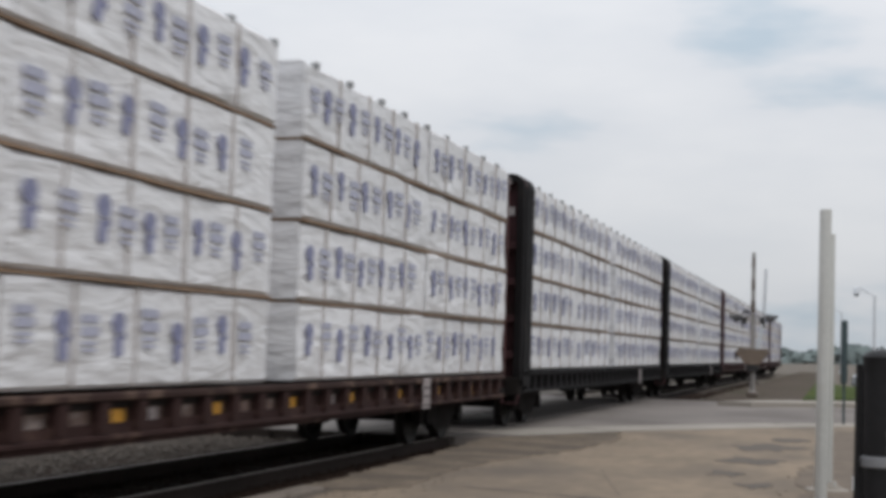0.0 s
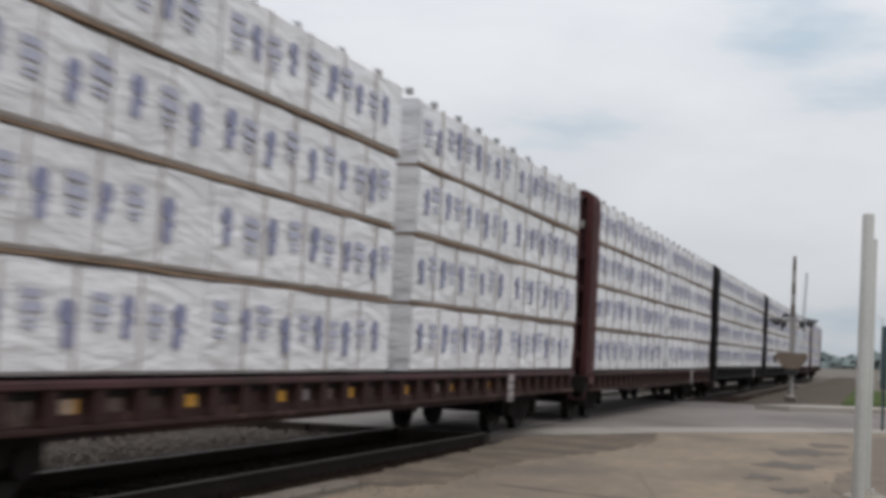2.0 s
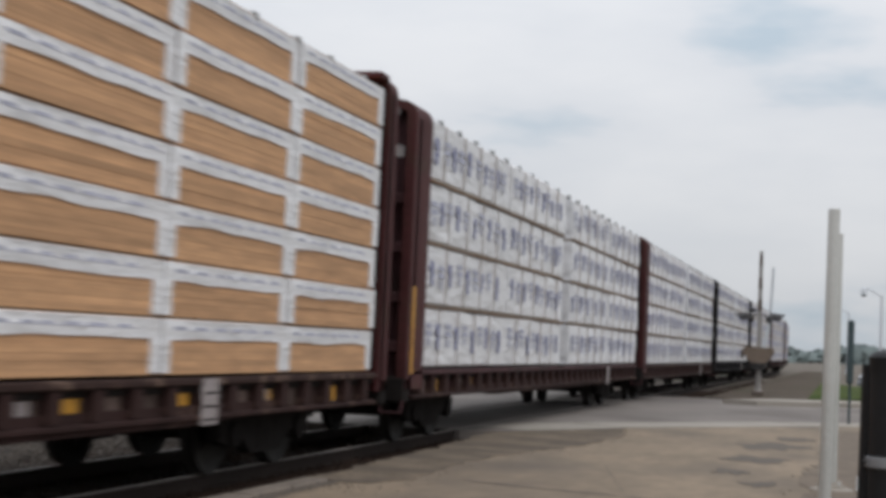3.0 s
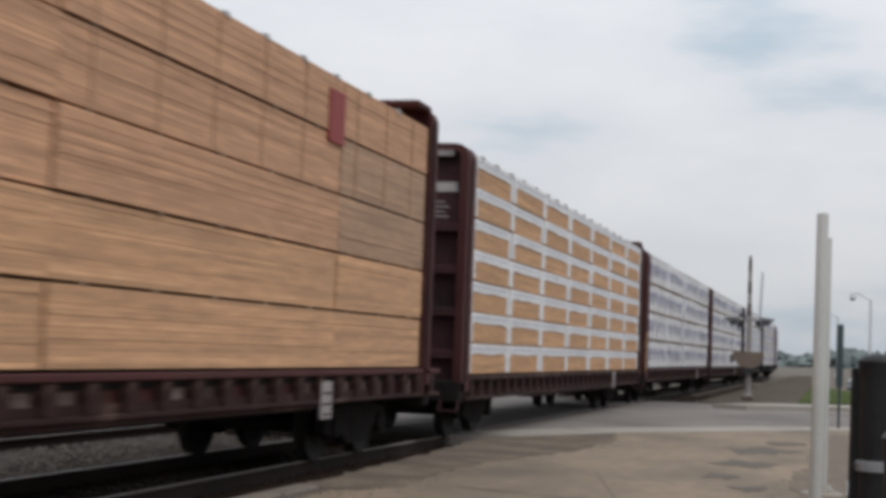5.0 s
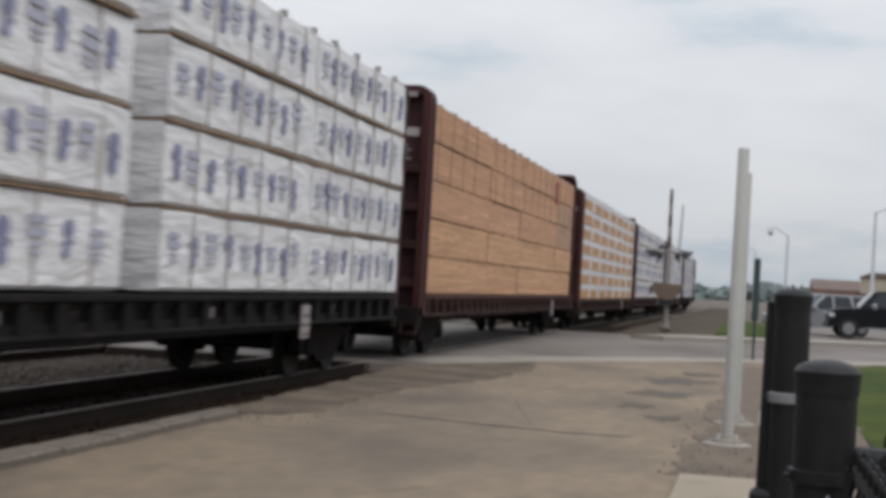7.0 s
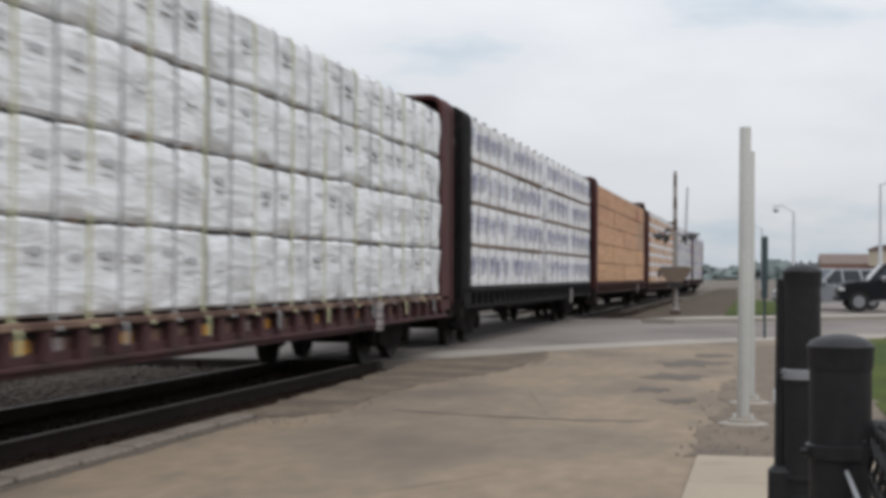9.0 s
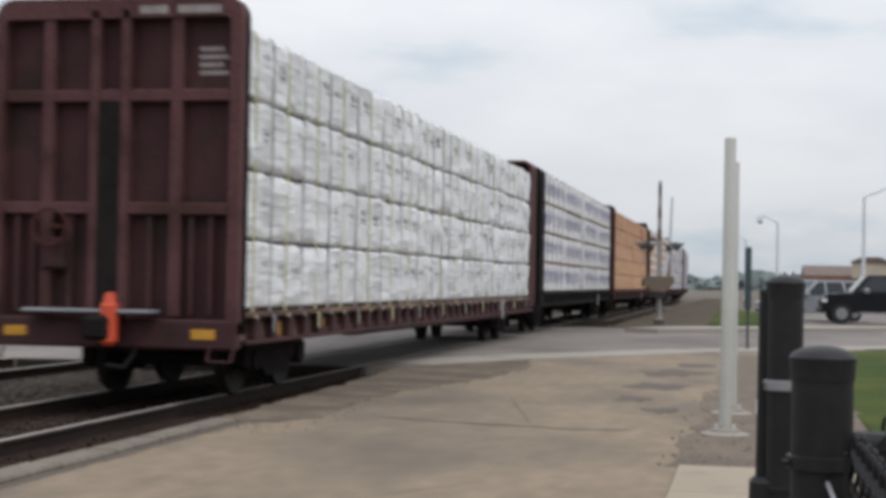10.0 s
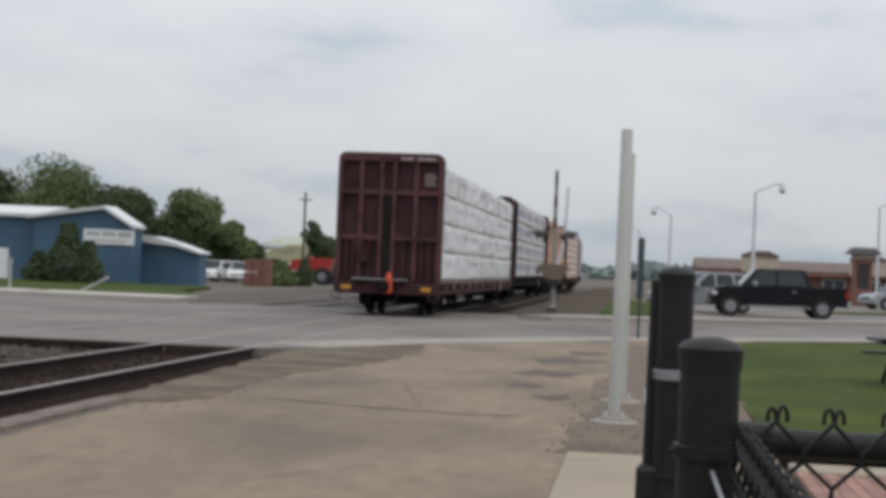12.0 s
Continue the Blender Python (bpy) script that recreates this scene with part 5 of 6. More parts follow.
def make_fence():
    white_post(-0.21, 14.53, 2.88, 0.35)
    white_post(-0.175, 16.92, 2.84, 0.0)
    a = fence_post(0.081, 3.4, 0.0405, 1.475, "black fence post with domed cap and grey band")
    band(a, 0.0405, 1.215, 0.024, GREYBAND, "dull grey clamp band")
    band(a, 0.0405, 0.90, 0.06, BLACKPOST, "black hinge clamp")
    band(a, 0.0405, 0.99, 0.012, BLACKPOST, "black clamp band")
    g = thing("gate_leaf", "black tubular gate leaf standing open beside its post", "gate", pose(0.025, 3.42, 0, 0, 0.6, 0))
    part("stile", Shape().path([(0, 0, 0.06), (0, 0, 1.44)], 0.017, 12), BLACKPOST, g, smooth=True)
    part("stile", Shape().path([(0.02, 1.1, 0.06), (0.02, 1.1, 1.42)], 0.017, 12), BLACKPOST, g, smooth=True)
    part("gate_rail", Shape().path([(0, 0, 1.42), (0.02, 1.1, 1.42)], 0.017, 12), BLACKPOST, g, smooth=True)
    part("gate_rail", Shape().path([(0, 0, 0.08), (0.02, 1.1, 0.08)], 0.017, 12), BLACKPOST, g, smooth=True)
    part("hinge", Shape().box(-0.03, 0.05, -0.05, 0.02, 0.91, 1.02, 0.012), BLACKPOST, g)
    part("reflector", Shape().box(-0.019, -0.016, -0.012, 0.008, 1.16, 1.19), WHITEPAINT, g, "small white reflector")
    b = fence_post(0.106, 2.2, 0.044, 1.365, "thick black corner post with domed cap")
    band(b, 0.044, 1.185, 0.022, BLACKPOST, "black clamp band")
    band(b, 0.044, 1.02, 0.03, BLACKPOST, "black clamp band")
    c = fence_post(2.6, 2.25, 0.036, 1.33, "black fence post with domed cap")
    fe = thing("chain_link_fence", "black chain-link fence with top rail and twisted barbs", "fence", group="fence runs")
    part("top_rail", Shape().path([(0.13, 2.2, 1.213), (2.6, 2.25, 1.215)], 0.0215, 16), BLACKPOST, fe, smooth=True)
    part("rail_end", Shape().lathe([(0.026, 0), (0.03, 0.01), (0.03, 0.05), (0.024, 0.06)], n=14), BLACKPOST, fe).matrix_basis = pose(0.145, 2.2, 1.213, 0, 90, 0)
    for s in chain_link((0.16, 2.160, 0), (1.3, 2.178, 0), 0.05, 1.250, 0.081, 0.0034, 1):
        part("wire", s, BLACKPOST, fe, smooth=True)
    f2 = thing("chain_link_fence", "black chain-link fence with bright tension wire, running lengthwise", "fence", group="fence runs")
    for s in chain_link((0.146, 2.13, 0), (0.165, 0.55, 0), 0.05, 1.225, 0.079, 0.0038, 2):
        part("wire", s, BLACKPOST, f2, smooth=True)
    part("top_rail", Shape().path([(0.185, 2.15, 1.15), (0.205, 0.5, 1.15)], 0.019, 14), BLACKPOST, f2, smooth=True)
    part("tension_wire", Shape().path([(0.112, 2.15, 1.172), (0.114, 1.7, 1.168), (0.118, 0.6, 1.165)], 0.0032, 8), GREYBAND, f2, "bright bare tension wire", smooth=True)
    part("tension_bar", Shape().box(0.132, 0.137, 2.105, 2.125, 0.08, 1.22), BLACKPOST, f2)
    e = fence_post(0.17, 0.42, 0.036, 1.22, "black fence post close beside the viewer")


def make_signal():
    x, y = -3.2, 54.0
    ob = thing("crossing_signal", "railway crossing signal with raised gate arm", "crossing signal", pose(x, y, 0.13))
    part("mast", Shape().lathe([(0.15, 0), (0.15, 0.05), (0.10, 0.09), (0.075, 2.85)], n=14), SIGNGREY, ob, smooth=True)
    part("base", Shape().box(-0.2, 0.2, -0.2, 0.2, -0.12, 0.04, 0.03), SIGNBROWN, ob)
    mech = part("gate_mechanism", Shape().extrude([(-0.50, 1.60), (0.50, 1.60), (0.55, 1.44), (0.44, 1.26), (0.24, 1.04), (-0.24, 1.04), (-0.44, 1.26), (-0.55, 1.44)], "y", -0.35, 0.25), SIGNMID, ob, "tan gate mechanism housing")
    part("foot", Shape().extrude([(-0.24, 1.02), (0.24, 1.02), (0.16, 0.80), (-0.16, 0.80)], "y", -0.3, 0.2), SIGNDARK, mech)
    part("counterweight", Shape().box(-0.62, -0.52, -0.3, 0.1, 1.2, 1.5, 0.03), SIGNBROWN, mech)
    part("crossarm", Shape().path([(-0.42, 0, 2.66), (-0.2, 0, 2.76), (0.2, 0, 2.76), (0.42, 0, 2.66)], 0.04, 10), SIGNGREY, ob, smooth=True)
    for sx in (-1, 1):
        un = part("signal_lamp", Shape().cyl((sx * 0.36, 0, 2.62), (sx * 0.40, 0, 2.62), 0.27, n=18), SIGNDARK, ob, "dark round signal backing")
        part("housing", Shape().cyl((sx * 0.22, 0, 2.62), (sx * 0.36, 0, 2.62), 0.10, 0.14, n=14), SIGNDARK, un)
        hood = Shape()
        n = 12
        v = []
        for r in (0.19, 0.175):
            for k in range(n + 1):
                t = -0.35 + (math.pi + 0.7) * k / n
                for q in (0, 1):
                    v.append((sx * (0.40 + 0.40 * q * (0.55 + 0.45 * math.sin(max(0.0, t)))), r * math.cos(t), 2.66 + r * math.sin(t) - 0.05 * q))
        o = 2 * (n + 1)
        f = [(2 * k, 2 * k + 1, 2 * k + 3, 2 * k + 2) for k in range(n)] + [(o + 2 * k, o + 2 * k + 2, o + 2 * k + 3, o + 2 * k + 1) for k in range(n)]
        hood.add([(a * 1.12, b, c) for a, b, c in v], f)
        part("hood", hood, SIGNDARK, un, "dark sloping hood")
        part("lens", Shape().cyl((sx * 0.40, 0, 2.62), (sx * 0.42, 0, 2.62), 0.13, n=16), CARGLASS, un, "unlit dark lens")
    arm = part("gate_arm", Shape().extrude([(-0.085, 1.5), (0.085, 1.5), (0.06, 5.05), (-0.06, 5.05)], "y", -0.22, -0.17), SIGNGREY, ob, "raised striped gate arm")
    for i in range(3):
        part("stripe", Shape().extrude([(-0.085 + 0.01 * i, 2.9 + i * 0.8), (0.085 - 0.01 * i, 2.9 + i * 0.8), (0.08 - 0.01 * i, 3.3 + i * 0.8), (-0.08 + 0.01 * i, 3.3 + i * 0.8)], "y", -0.226, -0.216), SIGNBROWN, arm)
    part("bell", Shape().lathe([(0.13, 2.86), (0.12, 2.93), (0.07, 3.0), (0.001, 3.02)], -0.25, 0, 14), SIGNDARK, ob, smooth=True)
    a2 = thing("crossing_gate", "second raised crossing gate arm beyond the median", "crossing gate", pose(-3.15, 60.0, 0.0))
    part("mast", Shape().lathe([(0.10, 0), (0.08, 0.1), (0.06, 2.2)], n=12), SIGNBROWN, a2, smooth=True)
    part("gate_arm", Shape().extrude([(-0.09, 1.0), (0.09, 1.0), (0.45, 2.7), (0.53, 4.95), (0.43, 4.95), (0.33, 2.75)], "y", -0.2, -0.16), LAMPGREY, a2)
    a2.matrix_basis = pose(-3.55, 60.0, 0.0, 0, 0, 0)
    p = thing("sign_post", "dark teal narrow post seen edge-on", "post", pose(-0.02, 34.3, 0.0))
    part("post", Shape().box(-0.03, 0.03, -0.03, 0.03, 0, 1.3, 0.008), TEALPOST, p)
    part("panel", Shape().box(-0.075, 0.075, -0.32, 0.32, 0.9, 2.32, 0.03), TEALPOST, p)


make_fence()
make_signal()


# ---- lamps, vehicles ----
def street_lamp(x, y, h, arm, label, z=0.0):
    ob = thing("street_lamp", label, "street lamp", pose(x, y, z), group="street lamps")
    part("pole", Shape().lathe([(0.22, 0), (0.22, 0.3), (0.14, 0.35), (0.085, h)], n=12), LAMPGREY, ob, smooth=True)
    part("arm", Shape().path([(0, 0, h - 0.05), (arm * 0.3, 0, h + 0.18), (arm * 0.75, 0, h + 0.52), (arm, 0, h + 0.56)], 0.055, 8), LAMPGREY, ob, smooth=True)
    hd = part("head", Shape().lathe([(0.05, h + 0.62), (0.16, h + 0.55), (0.22, h + 0.35), (0.26, h + 0.08)], arm, 0, 14), LAMPGREY, ob, "grey bell-shaped lamp head", smooth=True)
    part("lens", Shape().lathe([(0.23, h + 0.1), (0.14, h - 0.06), (0.001, h - 0.1)], arm, 0, 12), WINGLASS, hd, smooth=True)


street_lamp(7.34, 100, 7.4, 1.75, "grey street lamp with a curved arm")
street_lamp(2.15, 118, 6.4, -1.35, "grey street lamp with a curved arm")
street_lamp(18.2, 118, 7.6, 1.75, "grey street lamp with a curved arm")
street_lamp(-0.35, 150, 6.0, -1.6, "grey street lamp, far down the road")


def wheel(parent, x, y, r, w):
    side = 1 if y > 0 else -1
    ty = part("wheel", Shape().cyl((x, y - w / 2, r), (x, y + w / 2, r), r, n=24), TYRE, parent, "black tyre")
    s = Shape().cyl((x, y + side * w / 2 - side * 0.02, r), (x, y + side * (w / 2 + 0.012), r), r * 0.62, r * 0.55, n=20)
    part("rim", s, RIM, ty, "pale alloy rim")


def pickup(m, label):
    """A crew-cab pickup, nose to -x."""
    ob = thing("pickup_truck", label, "pickup truck", m)
    W = 0.98
    body = Shape()
    lower = [(-2.55, 0.55), (-2.48, 0.46), (2.62, 0.52), (2.72, 0.62), (2.74, 1.22), (2.70, 1.27), (1.30, 1.28), (1.30, 1.22), (-1.45, 1.22), (-1.95, 1.20), (-2.36, 1.15), (-2.52, 1.06), (-2.58, 0.9)]
    body.extrude(lower, "y", -W, W)
    b = part("body", body, CARBLACK, ob)
    cab = Shape()
    low = [(-1.50, 1.20), (1.34, 1.22)]
    top = [(-0.82, 1.92), (1.05, 1.93)]
    v = []
    for (xs, z), w in zip((low[0], low[1], top[1], top[0]), (W - 0.02, W - 0.02, W - 0.2, W - 0.2)):
        v += [(xs, -w, z), (xs, w, z)]
    cab.add(v, [(0, 2, 4, 6), (1, 7, 5, 3), (0, 6, 7, 1), (2, 3, 5, 4), (6, 4, 5, 7), (0, 1, 3, 2)])
    c = part("cab", cab, CARBLACK, ob)
    for sy in (-1, 1):
        for x0, x1, t0, t1 in ((-1.22, -0.12, -0.72, -0.12), (0.0, 1.10, 0.0, 0.92)):
            s = Shape()
            ya, yb = sy * (W - 0.012), sy * (W - 0.165)
            s.add([(x0, ya, 1.29), (x1, ya, 1.29), (t1, yb, 1.83), (t0, yb, 1.83), (x0, ya - sy * 0.03, 1.29), (x1, ya - sy * 0.03, 1.29), (t1, yb - sy * 0.03, 1.83), (t0, yb - sy * 0.03, 1.83)], [(0, 1, 2, 3), (4, 7, 6, 5), (0, 4, 5, 1), (1, 5, 6, 2), (2, 6, 7, 3), (3, 7, 4, 0)])
            part("side_window", s, CARGLASS, c, "dark side window")
        part("mirror", Shape().box(-1.02, -0.82, sy * (W + 0.02), sy * (W + 0.2), 1.2, 1.4, 0.04), RIM, c, "bright door mirror")
        part("door_handle", Shape().box(0.55, 0.72, sy * W, sy * (W + 0.025), 1.02, 1.06, 0.008), RIM, b)
        part("running_board", Shape().box(-1.2, 1.3, sy * (W - 0.1), sy * (W + 0.06), 0.40, 0.46, 0.015), RIM, b, "bright running board")
        part("head_light", Shape().box(-2.60, -2.38, sy * 0.62, sy * (W + 0.005), 0.82, 0.99, 0.03), HEADLAMP, b, "clear headlight")
        part("tail_light", Shape().box(2.64, 2.755, sy * 0.78, sy * (W + 0.008), 0.82, 1.16, 0.02), TAILRED, b, "red tail light")
        for x in (-1.85, 1.75):
            arch = Shape()
            arch.extrude([(x + 0.50 * math.cos(k * math.pi / 10), 0.42 + 0.50 * math.sin(k * math.pi / 10)) for k in range(11)], "y", sy * (W - 0.03), sy * (W + 0.012))
            part("wheel_arch", arch, UNDER, b)
            wheel(b, x, sy * (W - 0.10), 0.40, 0.27)
    ws = Shape().add([(-1.42, -0.86, 1.26), (-1.42, 0.86, 1.26), (-0.87, 0.74, 1.86), (-0.87, -0.74, 1.86), (-1.46, -0.86, 1.26), (-1.46, 0.86, 1.26), (-0.91, 0.74, 1.88), (-0.91, -0.74, 1.88)], [(0, 1, 2, 3), (4, 7, 6, 5), (0, 4, 5, 1), (2, 6, 7, 3), (1, 5, 6, 2), (0, 3, 7, 4)])
    part("windscreen", ws, CARGLASS, c, "dark windscreen")
    part("grille", Shape().box(-2.61, -2.56, -0.6, 0.6, 0.62, 0.96, 0.02), SIGNDARK, b, "dark grille")
    part("front_bumper", Shape().box(-2.66, -2.50, -W, W, 0.42, 0.60, 0.05), CARBLACK, b, "black front bumper")
    part("rear_bumper", Shape().box(2.68, 2.84, -W, W, 0.48, 0.64, 0.04), RIM, b, "bright rear bumper")
    part("bed_cavity", Shape().box(1.42, 2.64, -W + 0.08, W - 0.08, 1.22, 1.262), TYRE, b, "black bed cover")
    return ob


def small_car(m, paint, label, suv=True, name="car", cat="car"):
    """A car or sport-utility wagon, nose to -x."""
    ob = thing(name, label, cat, m)
    W = 0.90
    h = 1.72 if suv else 1.45
    belt = 1.02 if suv else 0.92
    body = Shape().extrude([(-2.3, 0.42), (-2.15, 0.30), (2.2, 0.32), (2.32, 0.45), (2.32, belt - 0.05), (2.2, belt), (-1.2, belt), (-2.1, belt - 0.12), (-2.32, belt - 0.32)], "y", -W, W)
    b = part("body", body, paint, ob)
    cab = Shape()
    v = []
    ends = ((-1.25, belt - 0.01, W - 0.02), (2.18 if suv else 1.75, belt - 0.01, W - 0.02), (1.85 if suv else 0.95, h, W - 0.17), (-0.35, h, W - 0.17))
    for x, z, w in ends:
        v += [(x, -w, z), (x, w, z)]
    cab.add(v, [(0, 2, 4, 6), (1, 7, 5, 3), (0, 6, 7, 1), (2, 3, 5, 4), (6, 4, 5, 7), (0, 1, 3, 2)])
    c = part("cabin", cab, paint, ob)
    for sy in (-1, 1):
        tail = ends[2][0]
        for x0, x1, t0, t1 in ((-0.98, 0.0, -0.28, -0.02), (0.1, 0.95, 0.08, min(0.82, tail - 0.1))) + (((1.05, 1.85, 0.95, 1.65),) if suv else ()):
            ya, yb = sy * (W - 0.010), sy * (W - 0.15)
            z0, z1 = belt + 0.05, h - 0.08
            part("side_window", Shape().add([(x0, ya, z0), (x1, ya, z0), (t1, yb, z1), (t0, yb, z1), (x0, ya - sy * 0.03, z0), (x1, ya - sy * 0.03, z0), (t1, yb - sy * 0.03, z1), (t0, yb - sy * 0.03, z1)], [(0, 1, 2, 3), (4, 7, 6, 5), (0, 4, 5, 1), (1, 5, 6, 2), (2, 6, 7, 3), (3, 7, 4, 0)]), CARGLASS, c, "dark side window")
        part("mirror", Shape().box(-0.98, -0.82, sy * W, sy * (W + 0.16), belt + 0.02, belt + 0.17, 0.03), paint, c)
        part("head_light", Shape().box(-2.31, -2.05, sy * 0.55, sy * (W + 0.004), 0.62, 0.76, 0.03), HEADLAMP, b, "clear headlight")
        part("tail_light", Shape().box(2.2, 2.33, sy * 0.66, sy * (W + 0.004), 0.72, 0.98, 0.03), TAILRED, b, "red tail light")
        for x in (-1.42, 1.38):
            part("wheel_arch", Shape().extrude([(x + 0.42 * math.cos(k * math.pi / 10), 0.34 + 0.42 * math.sin(k * math.pi / 10)) for k in range(11)], "y", sy * (W - 0.03), sy * (W + 0.01)), UNDER, b)
            wheel(b, x, sy * (W - 0.09), 0.335, 0.22)
    part("windscreen", Shape().add([(-1.20, -0.8, belt + 0.03), (-1.20, 0.8, belt + 0.03), (-0.42, 0.68, h - 0.05), (-0.42, -0.68, h - 0.05), (-1.23, -0.8, belt + 0.03), (-1.23, 0.8, belt + 0.03), (-0.45, 0.68, h - 0.04), (-0.45, -0.68, h - 0.04)], [(0, 1, 2, 3), (4, 7, 6, 5), (0, 4, 5, 1), (2, 6, 7, 3), (1, 5, 6, 2), (0, 3, 7, 4)]), CARGLASS, c, "dark windscreen")
    part("bumper", Shape().box(-2.38, -2.2, -W, W, 0.34, 0.56, 0.05), paint, b)
    part("grille", Shape().box(-2.34, -2.3, -0.5, 0.5, 0.58, 0.72, 0.01), TYRE, b)
    return ob


pickup(pose(5.36, 60.6, 0.0, 0, 0, 3), "black crew-cab pickup truck waiting at the crossing")
small_car(pose(2.75, 64.5, 0.0, 0, 0, 28), CARSILVER, "silver-grey wagon waiting beside the black pickup", name="suv", cat="car")
small_car(pose(15.6, 92, 0.0, 0, 0, 20), CARSILVER, "dark silver wagon on the far street", name="suv", cat="car")
small_car(pose(17.5, 78, 0.0, 0, 0, 30), CARSILVER, "silver sedan following on the road", suv=False)


# ---- buildings ----
def blue_building():
    z = -0.58
    ob = thing("metal_building", "long blue metal building with a white gable roof", "building", pose(0, 0, z))
    # gable end towards the road
    xa, xb, ya, yb = -37.9, -31.5, 88.0, 90.0
    peak, eave = 4.85, 4.02
    mid = -33.3
    part("wall", Shape().extrude([(xa, 0), (xb, 0), (xb, eave - 0.1), (mid, peak - 0.12), (xa, eave + 0.02)], "y", ya, ya + 0.2), BLUEWALL, ob, "blue ribbed gable wall")
    part("wall", Shape().box(xb - 0.2, xb, ya + 0.2, yb, 0, eave - 0.1), BLUEWALL, ob)
    for i in range(16):
        x = xa + 0.2 + i * 0.4
        h = eave + (peak - eave) * (1 - abs(x - mid) / (mid - xa if x < mid else xb - mid)) - 0.14
        part("siding_rib", Shape().box(x - 0.03, x + 0.03, ya - 0.03, ya, 0.05, h), BLUEWALL, ob)
    roof = Shape()
    roof.extrude([(xa - 0.4, eave), (mid, peak - 0.08), (xb + 0.2, eave - 0.40), (xb + 0.2, eave - 0.22), (mid, peak + 0.14), (xa - 0.4, eave + 0.18)], "y", ya - 0.35, yb)
    part("roof", roof, WHITEROOF, ob, "white metal roof with deep white fascia")
    # wing to the west
    part("wall", Shape().box(-62, xa - 0.02, ya + 0.6, ya + 0.8, 0, 4.15), BLUEWALL, ob, "blue metal wall of the long wing")
    for i in range(38):
        x = -52 + i * 0.37
        part("siding_rib", Shape().box(x - 0.03, x + 0.03, ya + 0.57, ya + 0.6, 0.05, 4.1), BLUEWALL, ob)
    part("roof", Shape().extrude([(ya + 0.2, 4.1), (ya + 0.2, 4.32), (ya + 5, 4.95), (ya + 5, 4.75)], "x", -62, xa + 0.2), WHITEROOF, ob, "low white metal roof")
    # sign board with unreadable lettering
    sg = part("sign_board", Shape().box(-34.6, -31.3, ya - 0.1, ya - 0.03, 2.55, 3.5, 0.02), WHITEPAINT, ob, "pale sign board with unreadable lettering")
    for i, (x0, x1, z0, z1) in enumerate(((-34.4, -33.5, 3.1, 3.35), (-33.35, -32.5, 3.1, 3.35), (-32.35, -31.5, 3.08, 3.33), (-34.1, -31.8, 2.72, 2.82))):
        part("lettering", Shape().box(x0, x1, ya - 0.112, ya - 0.10, z0, z1), GALV, sg)
    d = part("door", Shape().box(-40.6, -39.75, ya + 0.53, ya + 0.6, 0.05, 2.08, 0.02), WHITEPAINT, ob, "white metal door")
    part("handle", Shape().box(-39.9, -39.84, ya + 0.49, ya + 0.53, 1.0, 1.1), GREYBAND, d)
    for x in (-41.2, -47.5):
        w = part("window", Shape().box(x - 0.32, x + 0.32, ya + 0.52, ya + 0.6, 2.9, 3.5, 0.02), WHITEPAINT, ob, "small white-framed window")
        part("pane", Shape().box(x - 0.26, x + 0.26, ya + 0.505, ya + 0.52, 2.96, 3.44), WINGLASS, w)
    part("vent", Shape().box(-36.9, -36.3, ya + 0.45, ya + 0.6, 0.9, 1.9, 0.03), LAMPGREY, ob, "grey utility cabinet on the wall")
    # lower section to the east
    low = part("wall", Shape().extrude([(-33.5, 0), (-28.0, 0), (-28.0, 2.25), (-29.4, 2.62), (-33.5, 3.0)], "y", ya + 3.0, ya + 4.6), BLUEWALL, ob, "blue wall of the lower annex")
    part("roof", Shape().extrude([(-33.5, 3.0), (-29.4, 2.62), (-27.85, 2.2), (-27.85, 2.32), (-29.4, 2.82), (-31.0, 3.22), (-33.5, 3.36)], "y", ya + 2.6, ya + 5.0), WHITEROOF, ob, "white roof of the annex")
    for i in range(9):
        x = -31.3 + i * 0.36
        part("siding_rib", Shape().box(x - 0.03, x + 0.03, ya + 2.97, ya + 3.0, 0.05, 2.2), BLUEWALL, ob)


